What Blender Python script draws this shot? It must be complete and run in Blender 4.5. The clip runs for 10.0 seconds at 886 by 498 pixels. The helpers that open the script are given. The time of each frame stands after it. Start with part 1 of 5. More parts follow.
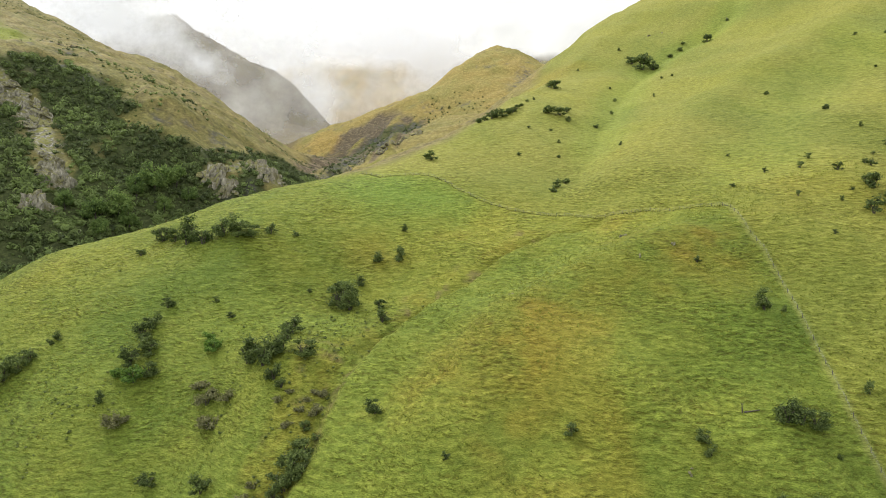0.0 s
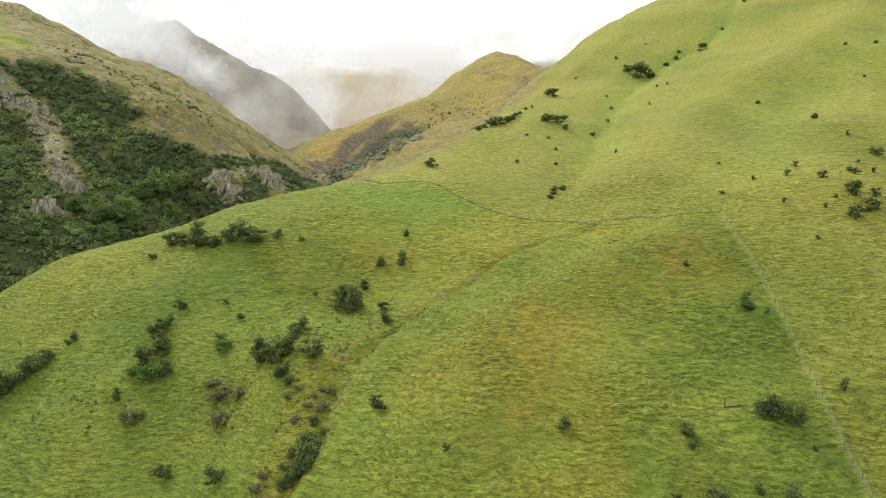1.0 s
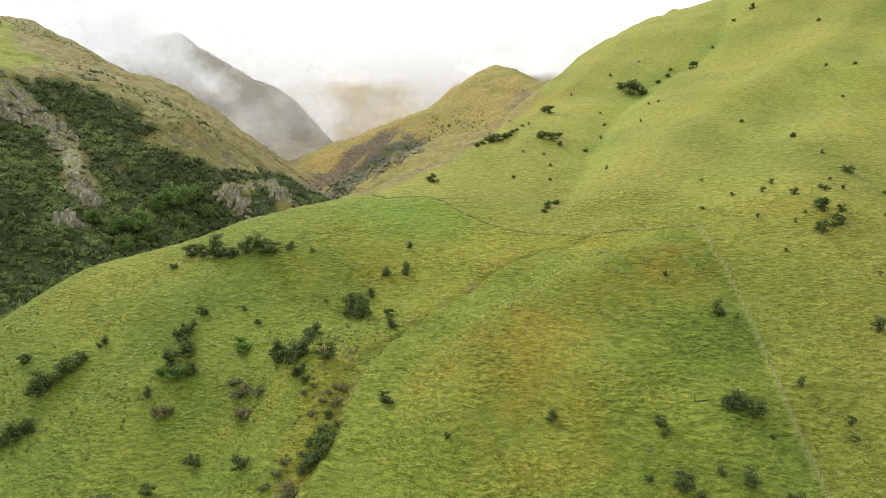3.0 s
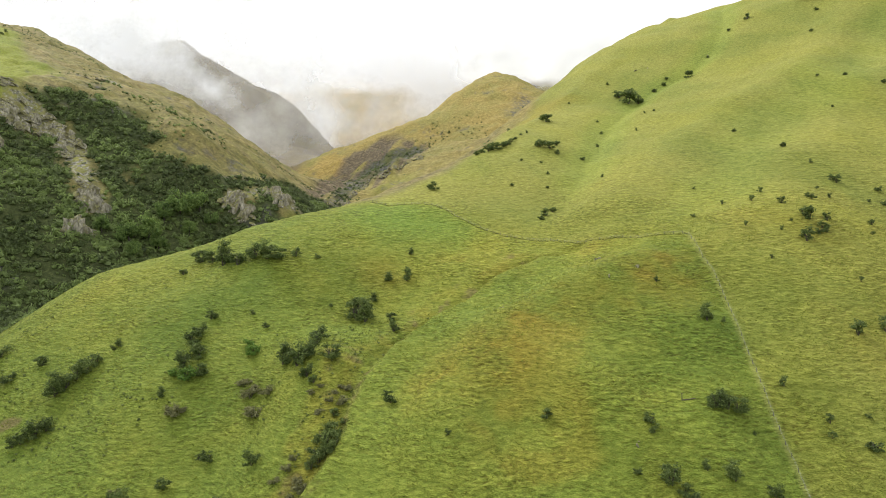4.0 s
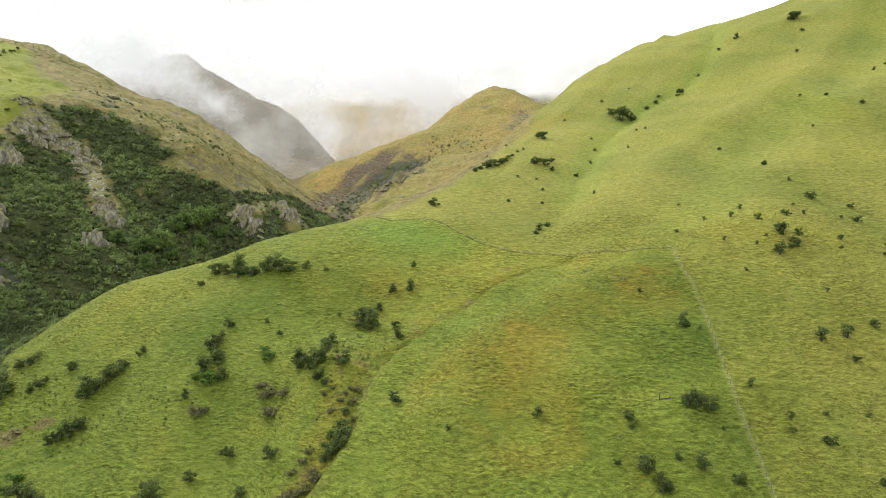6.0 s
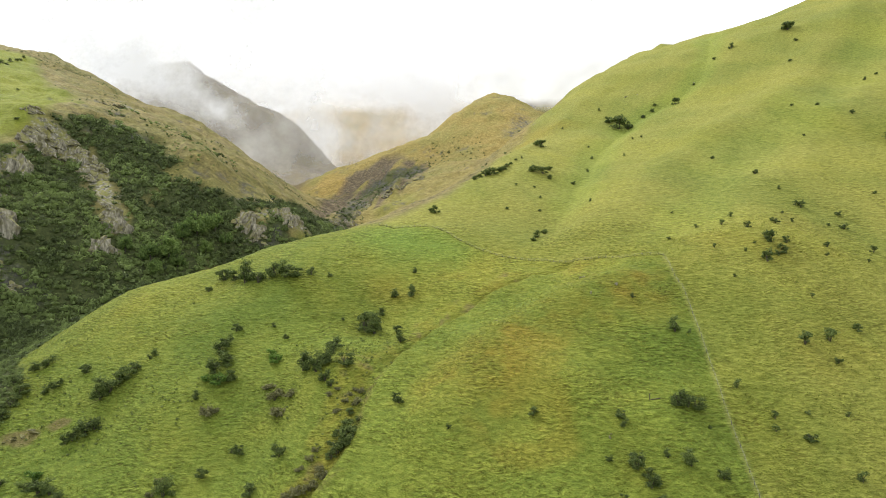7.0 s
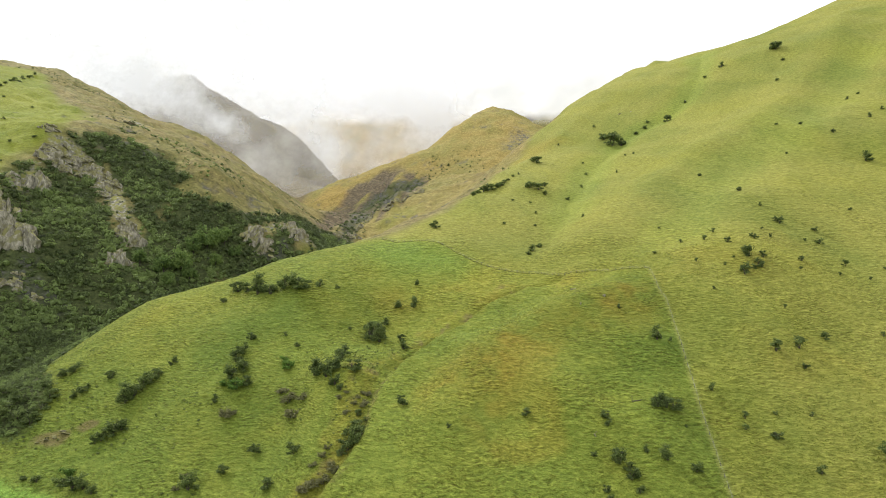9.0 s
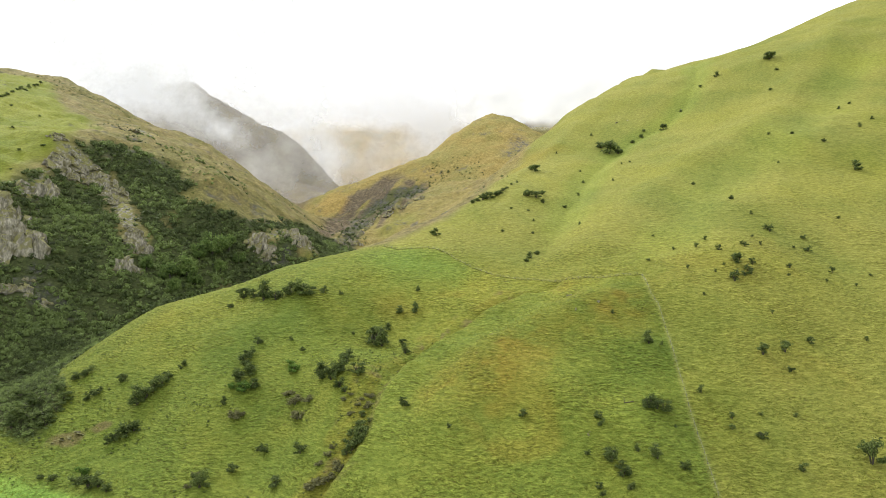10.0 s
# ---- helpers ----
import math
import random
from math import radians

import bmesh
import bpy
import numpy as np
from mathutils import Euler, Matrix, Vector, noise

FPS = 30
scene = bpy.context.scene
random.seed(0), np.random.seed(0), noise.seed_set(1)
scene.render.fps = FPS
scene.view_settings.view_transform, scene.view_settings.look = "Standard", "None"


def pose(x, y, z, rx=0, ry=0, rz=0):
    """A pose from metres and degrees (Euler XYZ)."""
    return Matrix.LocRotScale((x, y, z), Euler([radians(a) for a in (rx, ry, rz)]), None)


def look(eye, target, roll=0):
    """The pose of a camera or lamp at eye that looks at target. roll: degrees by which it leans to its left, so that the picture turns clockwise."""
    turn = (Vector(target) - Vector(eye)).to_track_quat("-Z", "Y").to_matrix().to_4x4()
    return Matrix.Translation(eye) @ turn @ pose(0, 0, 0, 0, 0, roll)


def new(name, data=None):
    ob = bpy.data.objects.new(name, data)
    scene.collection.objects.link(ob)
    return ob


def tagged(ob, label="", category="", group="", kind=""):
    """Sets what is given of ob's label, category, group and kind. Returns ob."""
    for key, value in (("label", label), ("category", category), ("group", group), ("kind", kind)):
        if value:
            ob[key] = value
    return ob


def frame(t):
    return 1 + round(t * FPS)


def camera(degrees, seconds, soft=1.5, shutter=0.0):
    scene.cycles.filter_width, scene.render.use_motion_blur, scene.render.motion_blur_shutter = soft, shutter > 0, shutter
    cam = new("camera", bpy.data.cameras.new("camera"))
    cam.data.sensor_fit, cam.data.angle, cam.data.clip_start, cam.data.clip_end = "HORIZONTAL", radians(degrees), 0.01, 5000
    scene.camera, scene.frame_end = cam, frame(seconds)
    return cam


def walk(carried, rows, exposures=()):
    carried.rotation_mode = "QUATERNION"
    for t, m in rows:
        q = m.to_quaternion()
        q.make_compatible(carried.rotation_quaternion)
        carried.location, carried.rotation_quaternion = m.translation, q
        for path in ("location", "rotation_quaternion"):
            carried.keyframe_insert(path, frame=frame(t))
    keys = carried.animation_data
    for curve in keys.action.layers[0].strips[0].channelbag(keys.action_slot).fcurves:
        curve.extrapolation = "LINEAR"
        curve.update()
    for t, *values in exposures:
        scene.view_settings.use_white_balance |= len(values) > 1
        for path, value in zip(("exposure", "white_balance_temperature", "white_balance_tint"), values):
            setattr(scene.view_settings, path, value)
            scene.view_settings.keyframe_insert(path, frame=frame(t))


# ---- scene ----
# camera: a drone that pulls back and climbs a little, tilting up
cam = camera(69.98, 10.0, soft=0.85)
PATH = [
    (0, (1.19, 48.22, 116.94), (1.033, 148.101, 112.141), -0.145),
    (0.5, (1.07, 43.65, 117.15), (0.929, 143.555, 112.685), -0.109),
    (1, (0.94, 39.01, 117.39), (0.819, 138.921, 113.286), -0.080),
    (1.5, (0.81, 34.28, 117.67), (0.706, 134.214, 113.933), -0.056),
    (2, (0.68, 29.50, 117.97), (0.593, 129.445, 114.619), -0.037),
    (2.5, (0.55, 24.67, 118.28), (0.482, 124.625, 115.334), -0.023),
    (3, (0.43, 19.79, 118.61), (0.374, 119.762, 116.071), -0.013),
    (3.5, (0.31, 14.89, 118.95), (0.272, 114.863, 116.823), -0.006),
    (4, (0.20, 9.95, 119.30), (0.175, 109.934, 117.587), -0.002),
    (4.5, (0.10, 4.99, 119.65), (0.085, 104.977, 118.356), -0.000),
    (5, (0.00, 0.00, 120.00), (0.000, 99.996, 119.127), 0.000),
    (5.5, (-0.09, -5.01, 120.35), (-0.079, 94.990, 119.898), -0.001),
    (6, (-0.18, -10.04, 120.70), (-0.154, 89.959, 120.668), -0.003),
    (6.5, (-0.26, -15.10, 121.04), (-0.226, 84.898, 121.434), -0.005),
    (7, (-0.34, -20.19, 121.38), (-0.298, 79.804, 122.197), -0.007),
    (7.5, (-0.43, -25.32, 121.73), (-0.371, 74.670, 122.959), -0.009),
    (8, (-0.52, -30.50, 122.07), (-0.449, 69.489, 123.721), -0.009),
    (8.5, (-0.62, -35.73, 122.41), (-0.535, 64.250, 124.486), -0.009),
    (9, (-0.74, -41.03, 122.77), (-0.634, 58.942, 125.257), -0.007),
    (9.5, (-0.88, -46.41, 123.13), (-0.748, 53.552, 126.041), -0.004),
    (10, (-1.04, -51.88, 123.50), (-0.885, 48.065, 126.842), 0.002),
]
walk(cam, [(t, look(eye, target, roll)) for t, eye, target, roll in PATH])

# ---- world and sun: bright overcast ----
scene.view_settings.exposure = -0.07
world = bpy.data.worlds.new("overcast_sky")
scene.world = world
world.use_nodes = True
wn, wl = world.node_tree.nodes, world.node_tree.links
wn.clear()
sky = wn.new("ShaderNodeTexSky")
sky.sky_type, sky.sun_disc = "NISHITA", False
sky.sun_elevation, sky.sun_rotation = radians(44), radians(315)
sky_bg = wn.new("ShaderNodeBackground")
sky_bg.inputs["Strength"].default_value = 0.1
wl.new(sky.outputs["Color"], sky_bg.inputs["Color"])
cloud_bg = wn.new("ShaderNodeBackground")
cloud_bg.inputs["Strength"].default_value = 2.0
cloud_noise = wn.new("ShaderNodeTexNoise")
cloud_noise.inputs["Scale"].default_value = 2.2
cloud_noise.inputs["Detail"].default_value = 5
cloud_ramp = wn.new("ShaderNodeValToRGB")
cloud_ramp.color_ramp.elements[0].position, cloud_ramp.color_ramp.elements[0].color = 0.3, (0.80, 0.85, 0.92, 1)
cloud_ramp.color_ramp.elements[1].position, cloud_ramp.color_ramp.elements[1].color = 0.7, (1.0, 1.0, 1.0, 1)
sky_way = wn.new("ShaderNodeTexCoord")
wl.new(sky_way.outputs["Generated"], cloud_noise.inputs["Vector"])
wl.new(cloud_noise.outputs["Fac"], cloud_ramp.inputs["Fac"])
wl.new(cloud_ramp.outputs["Color"], cloud_bg.inputs["Color"])
sky_mix = wn.new("ShaderNodeMixShader")
sky_mix.inputs[0].default_value = 0.88
wl.new(sky_bg.outputs[0], sky_mix.inputs[1])
wl.new(cloud_bg.outputs[0], sky_mix.inputs[2])
world_out = wn.new("ShaderNodeOutputWorld")
wl.new(sky_mix.outputs[0], world_out.inputs["Surface"])
sun_data = bpy.data.lights.new("sun", "SUN")
sun_data.energy, sun_data.angle, sun_data.color = 3.55, radians(12), (1.0, 0.95, 0.86)
sun = new("sun", sun_data)
sun.matrix_world = look((-450, 450, 620), (0, 0, 0))

# ---- the lie of the land: crest lines, gullies and slopes, metres ----
spur_crest = [(-34, 352, 138), (-58, 345, 134), (-97, 335, 126), (-129, 325, 113), (-164, 312, 102), (-180, 295, 88), (-193, 265, 70), (-203, 240, 61)]
fence_ridge = [(-6, 345, 137), (5, 335, 132), (17, 325, 125), (28, 319, 121), (40, 314, 119), (53, 306, 118), (66, 294, 118), (84, 279, 120), (100, 268, 121)]
fence_slope = [(101, 259, 118), (101, 249, 113), (100, 234, 102), (96, 218, 93), (91, 196, 80), (89, 180, 70), (90, 165, 60), (92, 150, 50)]
gully_bed = [(60, 294, 115), (39, 287, 110), (20, 275, 102), (8, 262, 94), (-5, 250, 87), (-15, 240, 83), (-22, 228, 79), (-27, 215, 75), (-29, 202, 70), (-31, 190, 63), (-36, 180, 56), (-44, 165, 46)]
west_slope = [(-112, 304, 109), (-77, 285, 110), (-34, 265, 88), (-15, 285, 103), (-91, 256, 87), (-124, 255, 81), (-135, 236, 66), (-94, 250, 83), (-60, 212, 64), (-43, 219, 80),
              (-103, 219, 65), (-136, 219, 54), (-55, 192, 55), (-66, 188, 47), (-92, 184, 43), (-141, 196, 41), (-182, 232, 57), (-175, 200, 40)]
east_knoll = [(-16, 201, 69), (29, 186, 69), (1, 178, 65), (54, 180, 71), (60, 191, 75), (79, 185, 75), (97, 190, 79), (86, 214, 93), (57, 166, 60), (66, 187, 74), (72, 163, 60), (37, 190, 78), (20, 215, 84), (45, 225, 92), (60, 250, 106), (30, 245, 93)]
east_slope = [(131, 209, 90), (147, 232, 105), (158, 220, 93), (112, 173, 67), (119, 160, 58), (106, 182, 72), (117, 235, 108), (176, 269, 125), (203, 275, 122), (141, 253, 118), (145, 262, 126), (144, 280, 135), (123, 288, 135), (230, 220, 92)]
upper_slope = [(202, 299, 136), (192, 318, 148), (186, 357, 170), (297, 399, 197), (277, 447, 232), (352, 506, 268), (373, 663, 365), (233, 612, 273), (177, 612, 253), (126, 513, 204), (95, 441, 175), (97, 395, 159), (56, 346, 133), (41, 385, 151)]
hill_crest = [(-5, 375, 147), (-19, 420, 157), (7, 470, 173), (33, 480, 187), (71, 451, 183), (60, 530, 208), (89, 567, 223), (92, 660, 250), (115, 720, 285), (166, 800, 333), (232, 880, 382), (295, 950, 429), (345, 980, 450),
              (341, 930, 428), (384, 900, 440), (425, 860, 438), (457, 840, 449), (486, 820, 461), (537, 800, 481), (606, 800, 508)]
hill_back = [(720, 860, 545), (900, 1000, 560), (800, 600, 420), (650, 400, 290), (500, 300, 190), (420, 200, 110), (350, 100, 60), (600, 1250, 480), (420, 1250, 360), (250, 1150, 290), (1100, 500, 420), (900, 200, 200), (150, 950, 290), (60, 800, 215)]
stream_bed = [(-220, 60, 20), (-215, 150, 28), (-240, 220, 40), (-248, 300, 58), (-215, 360, 80), (-165, 420, 95), (-125, 480, 108), (-95, 560, 125), (-95, 650, 138), (-135, 800, 155), (-185, 1000, 182), (-260, 1200, 215), (-340, 1450, 275), (-380, 1750, 345)]
gorge_side = [(-260, 362, 100), (-228, 406, 122), (-232, 441, 143), (-155, 498, 142), (-131, 515, 148), (-225, 519, 188), (-292, 496, 198), (-313, 498, 207), (-338, 504, 239), (-223, 543, 213), (-219, 498, 178), (-304, 585, 256),
              (-326, 430, 184), (-291, 380, 136), (-360, 480, 226), (-425, 640, 290), (-431, 560, 262), (-511, 711, 338), (-528, 760, 350), (-185, 600, 190), (-190, 680, 205)]
left_crest = [(-760, 800, 422), (-690, 900, 428), (-675, 1000, 452), (-640, 1015, 450), (-616, 1000, 434), (-560, 960, 406), (-526, 940, 388), (-466, 915, 355), (-425, 866, 332), (-388, 890, 326), (-321, 880, 294), (-270, 850, 255), (-216, 800, 218), (-173, 740, 187), (-137, 680, 165), (-114, 640, 152)]
left_back = [(-420, 350, 190), (-600, 500, 300), (-900, 600, 380), (-800, 300, 250), (-450, 200, 130), (-700, 1250, 400), (-480, 1200, 300), (-1100, 900, 480), (-600, 50, 120)]
mid_peak = [(287, 1500, 434), (246, 1560, 477), (207, 1600, 508), (169, 1640, 532), (179, 1650, 542), (145, 1650, 546), (113, 1620, 535), (82, 1590, 514), (54, 1550, 484), (23, 1510, 460), (-12, 1475, 420), (-44, 1450, 396), (-76, 1430, 380), (-107, 1410, 361), (-148, 1430, 352),
            (-188, 1440, 338), (-239, 1430, 318), (-264, 1390, 300), (-287, 1350, 276), (-313, 1330, 248), (-64, 719, 179), (-74, 940, 234), (-135, 1007, 205), (-50, 1237, 294), (-10, 1333, 334), (0, 1050, 275), (22, 1415, 401), (150, 1900, 480)]
mid_peak_back = [(186, 1810, 510), (229, 1800, 535), (300, 1810, 556), (380, 1810, 566), (273, 1690, 470), (70, 1700, 440), (25, 1640, 410), (-13, 1610, 385), (-49, 1590, 360), (-84, 1570, 345), (-118, 1550, 330), (-162, 1570, 318), (-206, 1580, 305), (-262, 1570, 288), (-290, 1530, 272), (-320, 1490, 250)]
far_left_peak = [(-1263, 2000, 500), (-1078, 2000, 640), (-952, 2050, 735), (-858, 2100, 769), (-798, 2150, 715), (-764, 2200, 703), (-673, 2230, 660), (-613, 2230, 636), (-570, 2220, 617), (-515, 2200, 572), (-484, 2180, 549), (-454, 2150, 516), (-393, 2080, 452), (-341, 2000, 400), (-446, 2000, 400), (-700, 1800, 470), (-900, 1700, 470), (-1400, 1500, 480)]
far_left_back = [(-843, 2430, 660), (-742, 2460, 600), (-675, 2460, 570), (-628, 2450, 540), (-568, 2430, 500), (-535, 2410, 480), (-502, 2380, 455), (-435, 2310, 405), (-380, 2230, 360), (-300, 2050, 340)]
back_range = [(-1300, 3300, 900), (-826, 3200, 830), (-651, 3200, 893), (-476, 3200, 923), (-300, 3200, 902), (-183, 3200, 929), (-8, 3200, 885), (197, 3200, 938), (460, 3000, 916), (687, 2800, 890), (-421, 2850, 674), (-215, 2850, 687), (-423, 2550, 465), (-307, 2550, 485), (200, 2400, 600), (1300, 2500, 900), (0, 4300, 700), (1500, 4300, 700), (-1500, 4300, 700)]
valley_floor = [(0, 125, 38), (60, 120, 36), (130, 120, 38), (-70, 140, 32), (-150, 150, 31), (220, 150, 55), (0, 70, 22), (0, 0, 15), (150, 0, 15), (-150, 0, 15), (0, -200, 10), (500, -200, 60), (-500, -200, 60), (0, -800, 10), (900, -800, 200), (-900, -800, 200), (2300, 0, 500), (-2300, 0, 500), (2300, 2000, 900), (-2300, 2000, 900)]
LAND = np.array(spur_crest + fence_ridge + fence_slope + gully_bed + west_slope + east_knoll + east_slope + upper_slope + hill_crest + hill_back + stream_bed
                + gorge_side + left_crest + left_back + mid_peak + mid_peak_back + far_left_peak + far_left_back + back_range + valley_floor, float)


def spread(d2):
    return np.sqrt(d2 + 12.0 ** 2)


def land_weights():
    p, n = LAND[:, :2] / 1.0, len(LAND)
    a = np.zeros((n + 3, n + 3))
    a[:n, :n] = spread(((p[:, None] - p[None]) ** 2).sum(-1)) - np.diag(np.clip(LAND[:, 1] / 900, 0.25, 2))
    a[:n, n], a[:n, n + 1:] = 1, p / 1000
    a[n:, :n] = a[:n, n:].T
    return np.linalg.solve(a, np.concatenate([LAND[:, 2] - far_relief(LAND[:, 0], LAND[:, 1]), np.zeros(3)]))


def smooth_land(x, y):
    """The height of the land without its small relief."""
    x, y = np.asarray(x, float), np.asarray(y, float)
    out = LAND_W[-3] + LAND_W[-2] * x / 1000 + LAND_W[-1] * y / 1000
    for (px, py, _), w in zip(LAND, LAND_W):
        out = out + w * spread((x - px) ** 2 + (y - py) ** 2)
    return out


def lattice(ix, iy, seed):
    h = (ix.astype(np.int64) * 374761393 + iy.astype(np.int64) * 668265263 + seed * 974634777) & 0xFFFFFFFF
    h = ((h ^ (h >> 13)) * 1274126177) & 0xFFFFFFFF
    return ((h ^ (h >> 16)) & 0xFFFF) / 65535.0


def value_noise(x, y, seed=0):
    x, y = np.asarray(x, float), np.asarray(y, float)
    ix, iy = np.floor(x), np.floor(y)
    fx, fy = x - ix, y - iy
    fx, fy = fx * fx * fx * (fx * (fx * 6 - 15) + 10), fy * fy * fy * (fy * (fy * 6 - 15) + 10)
    a, b = lattice(ix, iy, seed), lattice(ix + 1, iy, seed)
    c, d = lattice(ix, iy + 1, seed), lattice(ix + 1, iy + 1, seed)
    return (a + (b - a) * fx) * (1 - fy) + (c + (d - c) * fx) * fy


def fractal(x, y, size, octaves=4, seed=0):
    """Noise of about -1 to 1 whose largest lumps are that many metres wide."""
    total, amp, norm = 0.0, 1.0, 0.0
    for k in range(octaves):
        total = total + amp * (value_noise(x / size * 2 ** k + 17.3 * k, y / size * 2 ** k - 9.1 * k, seed + k) * 2 - 1)
        norm, amp = norm + amp, amp * 0.5
    return total / norm


def step01(a, b, v):
    t = np.clip((v - a) / (b - a), 0, 1)
    return t * t * (3 - 2 * t)


def far_relief(x, y):
    """Ribs and corries of the mountains."""
    ribs = 1 - np.abs(fractal(x, y, 240, 6, 5)) * 2
    return step01(800, 2000, y) * (26.0 * (ribs - 0.5) + 7.0 * (0.5 - np.abs(fractal(x, y, 75, 4, 6)) * 2))


LAND_W = land_weights()


fence_line = [(-38, 353), (-29, 344), (-14, 346)] + [p[:2] for p in fence_ridge] + [(99, 258), (98, 248), (99, 241), (98, 232), (96, 219), (94, 207), (92, 194), (90, 182), (89, 170), (88, 160), (87, 150)]
knoll_crest = [(74, 251), (60, 246), (46, 243), (33, 239), (20, 228), (11, 216), (5, 203), (0, 189)]
hill_draw = [(345, 800), (300, 690), (272, 649), (250, 632), (215, 619), (184, 598), (156, 557), (135, 525), (110, 458), (94, 427), (77, 377), (66, 352)]
bronze_crest = [(92, 250), (66, 247), (51, 241), (37, 239), (23, 232), (12, 227), (2, 213), (-5, 202), (6, 190), (17, 198), (29, 205), (41, 217), (62, 222), (86, 230)]
hill_rib = [(470, 690), (367, 582), (268, 493), (208, 458), (151, 411), (105, 357), (86, 330)]
hill_hollow = [(420, 590), (304, 482), (234, 432), (185, 386), (145, 339), (122, 305)]
spur_rib = [(185, 715), (122, 645), (62, 520), (30, 440)]
ravines = [[(-39, 1288), (-75, 1219), (-99, 1185), (-118, 1060), (-137, 857)], [(-101, 1354), (-145, 1311), (-170, 1278), (-181, 1135), (-165, 950)], [(10, 695), (-15, 713), (-41, 718), (-58, 692)]]


def off_line(x, y, line):
    """The distance from a line of points."""
    best = np.full(np.shape(x), 1e9)
    for (ax, ay, *_), (bx, by, *_) in zip(line, line[1:]):
        t = np.clip(((x - ax) * (bx - ax) + (y - ay) * (by - ay)) / ((bx - ax) ** 2 + (by - ay) ** 2), 0, 1)
        best = np.minimum(best, np.hypot(x - ax - t * (bx - ax), y - ay - t * (by - ay)))
    return best


def within_area(x, y, corners, soft):
    """1 inside the area, 0 outside, with an edge of that softness."""
    inside = np.zeros(np.shape(x), bool)
    for (ax, ay), (bx, by) in zip(corners, corners[1:] + corners[:1]):
        if ay != by:
            inside ^= ((ay > y) != (by > y)) & (x < (bx - ax) * (y - ay) / (by - ay) + ax)
    d = off_line(x, y, corners + corners[:1])
    return step01(-soft, soft, np.where(inside, d, -d))


gorge_west_area = [(-262, 255), (-252, 300), (-218, 360), (-168, 420), (-128, 480), (-98, 560), (-98, 650), (-135, 800), (-185, 1000), (-260, 1200), (-900, 1300), (-1300, 700), (-800, 330), (-420, 260)]
tawny_area = [(-34, 356), (-18, 393), (2, 427), (21, 462), (43, 503), (60, 586), (84, 640), (105, 700), (150, 790), (240, 900), (340, 1000), (420, 1150), (420, 1700), (-500, 1700), (-140, 700), (-100, 560), (-120, 450), (-90, 380)]


ravine_area = [(-120, 630), (-180, 900), (-230, 1200), (-215, 1330), (-130, 1370), (-30, 1290), (-15, 1180), (-35, 950), (-70, 880), (-95, 660)]


def ravine_ribs(x, y):
    """Ribs and gutters that run down the ravine side, about -1 to 1."""
    return within_area(x, y, ravine_area, 22) * fractal(x - 0.11 * y, 0.10 * y, 24, 3, 77)


def rugged(x, y):
    """0 on the pastures, 1 on the gorge side and the far mountains."""
    west = within_area(x, y, gorge_west_area, 12)
    gorge = within_area(x, y, tawny_area, 14) * step01(400, 480, y)
    return np.clip(np.maximum(np.maximum(west, gorge), step01(950, 1250, y)), 0, 1)


def gully_side(x, y):
    """Above 0 on the knoll's side of the gully, below 0 on the other."""
    return off_line(x + 5, y - 2, gully_bed) - off_line(x - 5, y + 2, gully_bed)


def gully_bank(x, y):
    """The steep cut on the knoll's side of the gully."""
    return (2.3 + 1.4 * step01(200, 235, y)) * (1 + 0.5 * fractal(x, y, 13, 2, 29)) * step01(-0.5, 9.0, gully_side(x, y)) * np.exp(-(off_line(x, y, gully_bed) / 24) ** 1.5) * step01(62, 45, x)


def ground_height(x, y):
    x, y = np.asarray(x, float), np.asarray(y, float)
    h = smooth_land(x, y)
    r = rugged(x, y)
    far = step01(800, 2000, y)
    ridge = 1 - np.abs(fractal(x, y, 60, 5, 3)) * 2
    h = h + r * (1 - far) * (5.5 * (ridge - 0.5) + 3.0 * fractal(x, y, 17, 4, 8))
    h = h + far_relief(x, y)
    h = h + (1 - r) * (1.1 * fractal(x, y, 34, 3, 21) * step01(60, 140, y) + (4.5 * (0.45 - np.abs(fractal(x + 0.35 * y, y * 0.45, 85, 3, 25)) * 1.6)) * step01(320, 430, y) * step01(1000, 800, y))
    h = h + 6.5 * np.exp(-(off_line(x, y, hill_rib) / 24) ** 2) - 4.5 * np.exp(-(off_line(x, y, hill_hollow) / 22) ** 2) + 3.0 * np.exp(-(off_line(x, y, spur_rib) / 14) ** 2)
    folds = 0.5 - np.abs(fractal(0.71 * (x - y) + 0.25 * y, 0.3 * (x + y), 30, 3, 27)) * 1.7
    h = h + (1 - r) * 1.5 * folds * step01(330, 420, y) * step01(900, 750, y)
    h = h - 4.2 * np.exp(-(off_line(x, y, hill_draw) / 14) ** 2) - 1.3 * np.exp(-(off_line(x + 3 * fractal(x, y, 40, 2, 23), y, hill_draw) / 5.5) ** 2) - 2.0 * (1 + 0.7 * fractal(x, y, 9, 2, 28)) * np.exp(-(off_line(x + 2.5 * fractal(x, y, 15, 2, 26), y, gully_bed) / 3.6) ** 2) + gully_bank(x, y)
    h = h + 4.2 * np.exp(-(off_line(x, y, knoll_crest) / 13) ** 2)
    h = h + 5.5 * np.exp(-np.hypot(x - 343, y - 976) / 11) - 5.0 * np.exp(-((x - 366) ** 2 + (y - 945) ** 2) / 17 ** 2)
    h = h + 9.0 * ravine_ribs(x, y)
    for line in ravines:
        h = h - 4.0 * np.exp(-(off_line(x, y, line) / 22) ** 2)
    return h

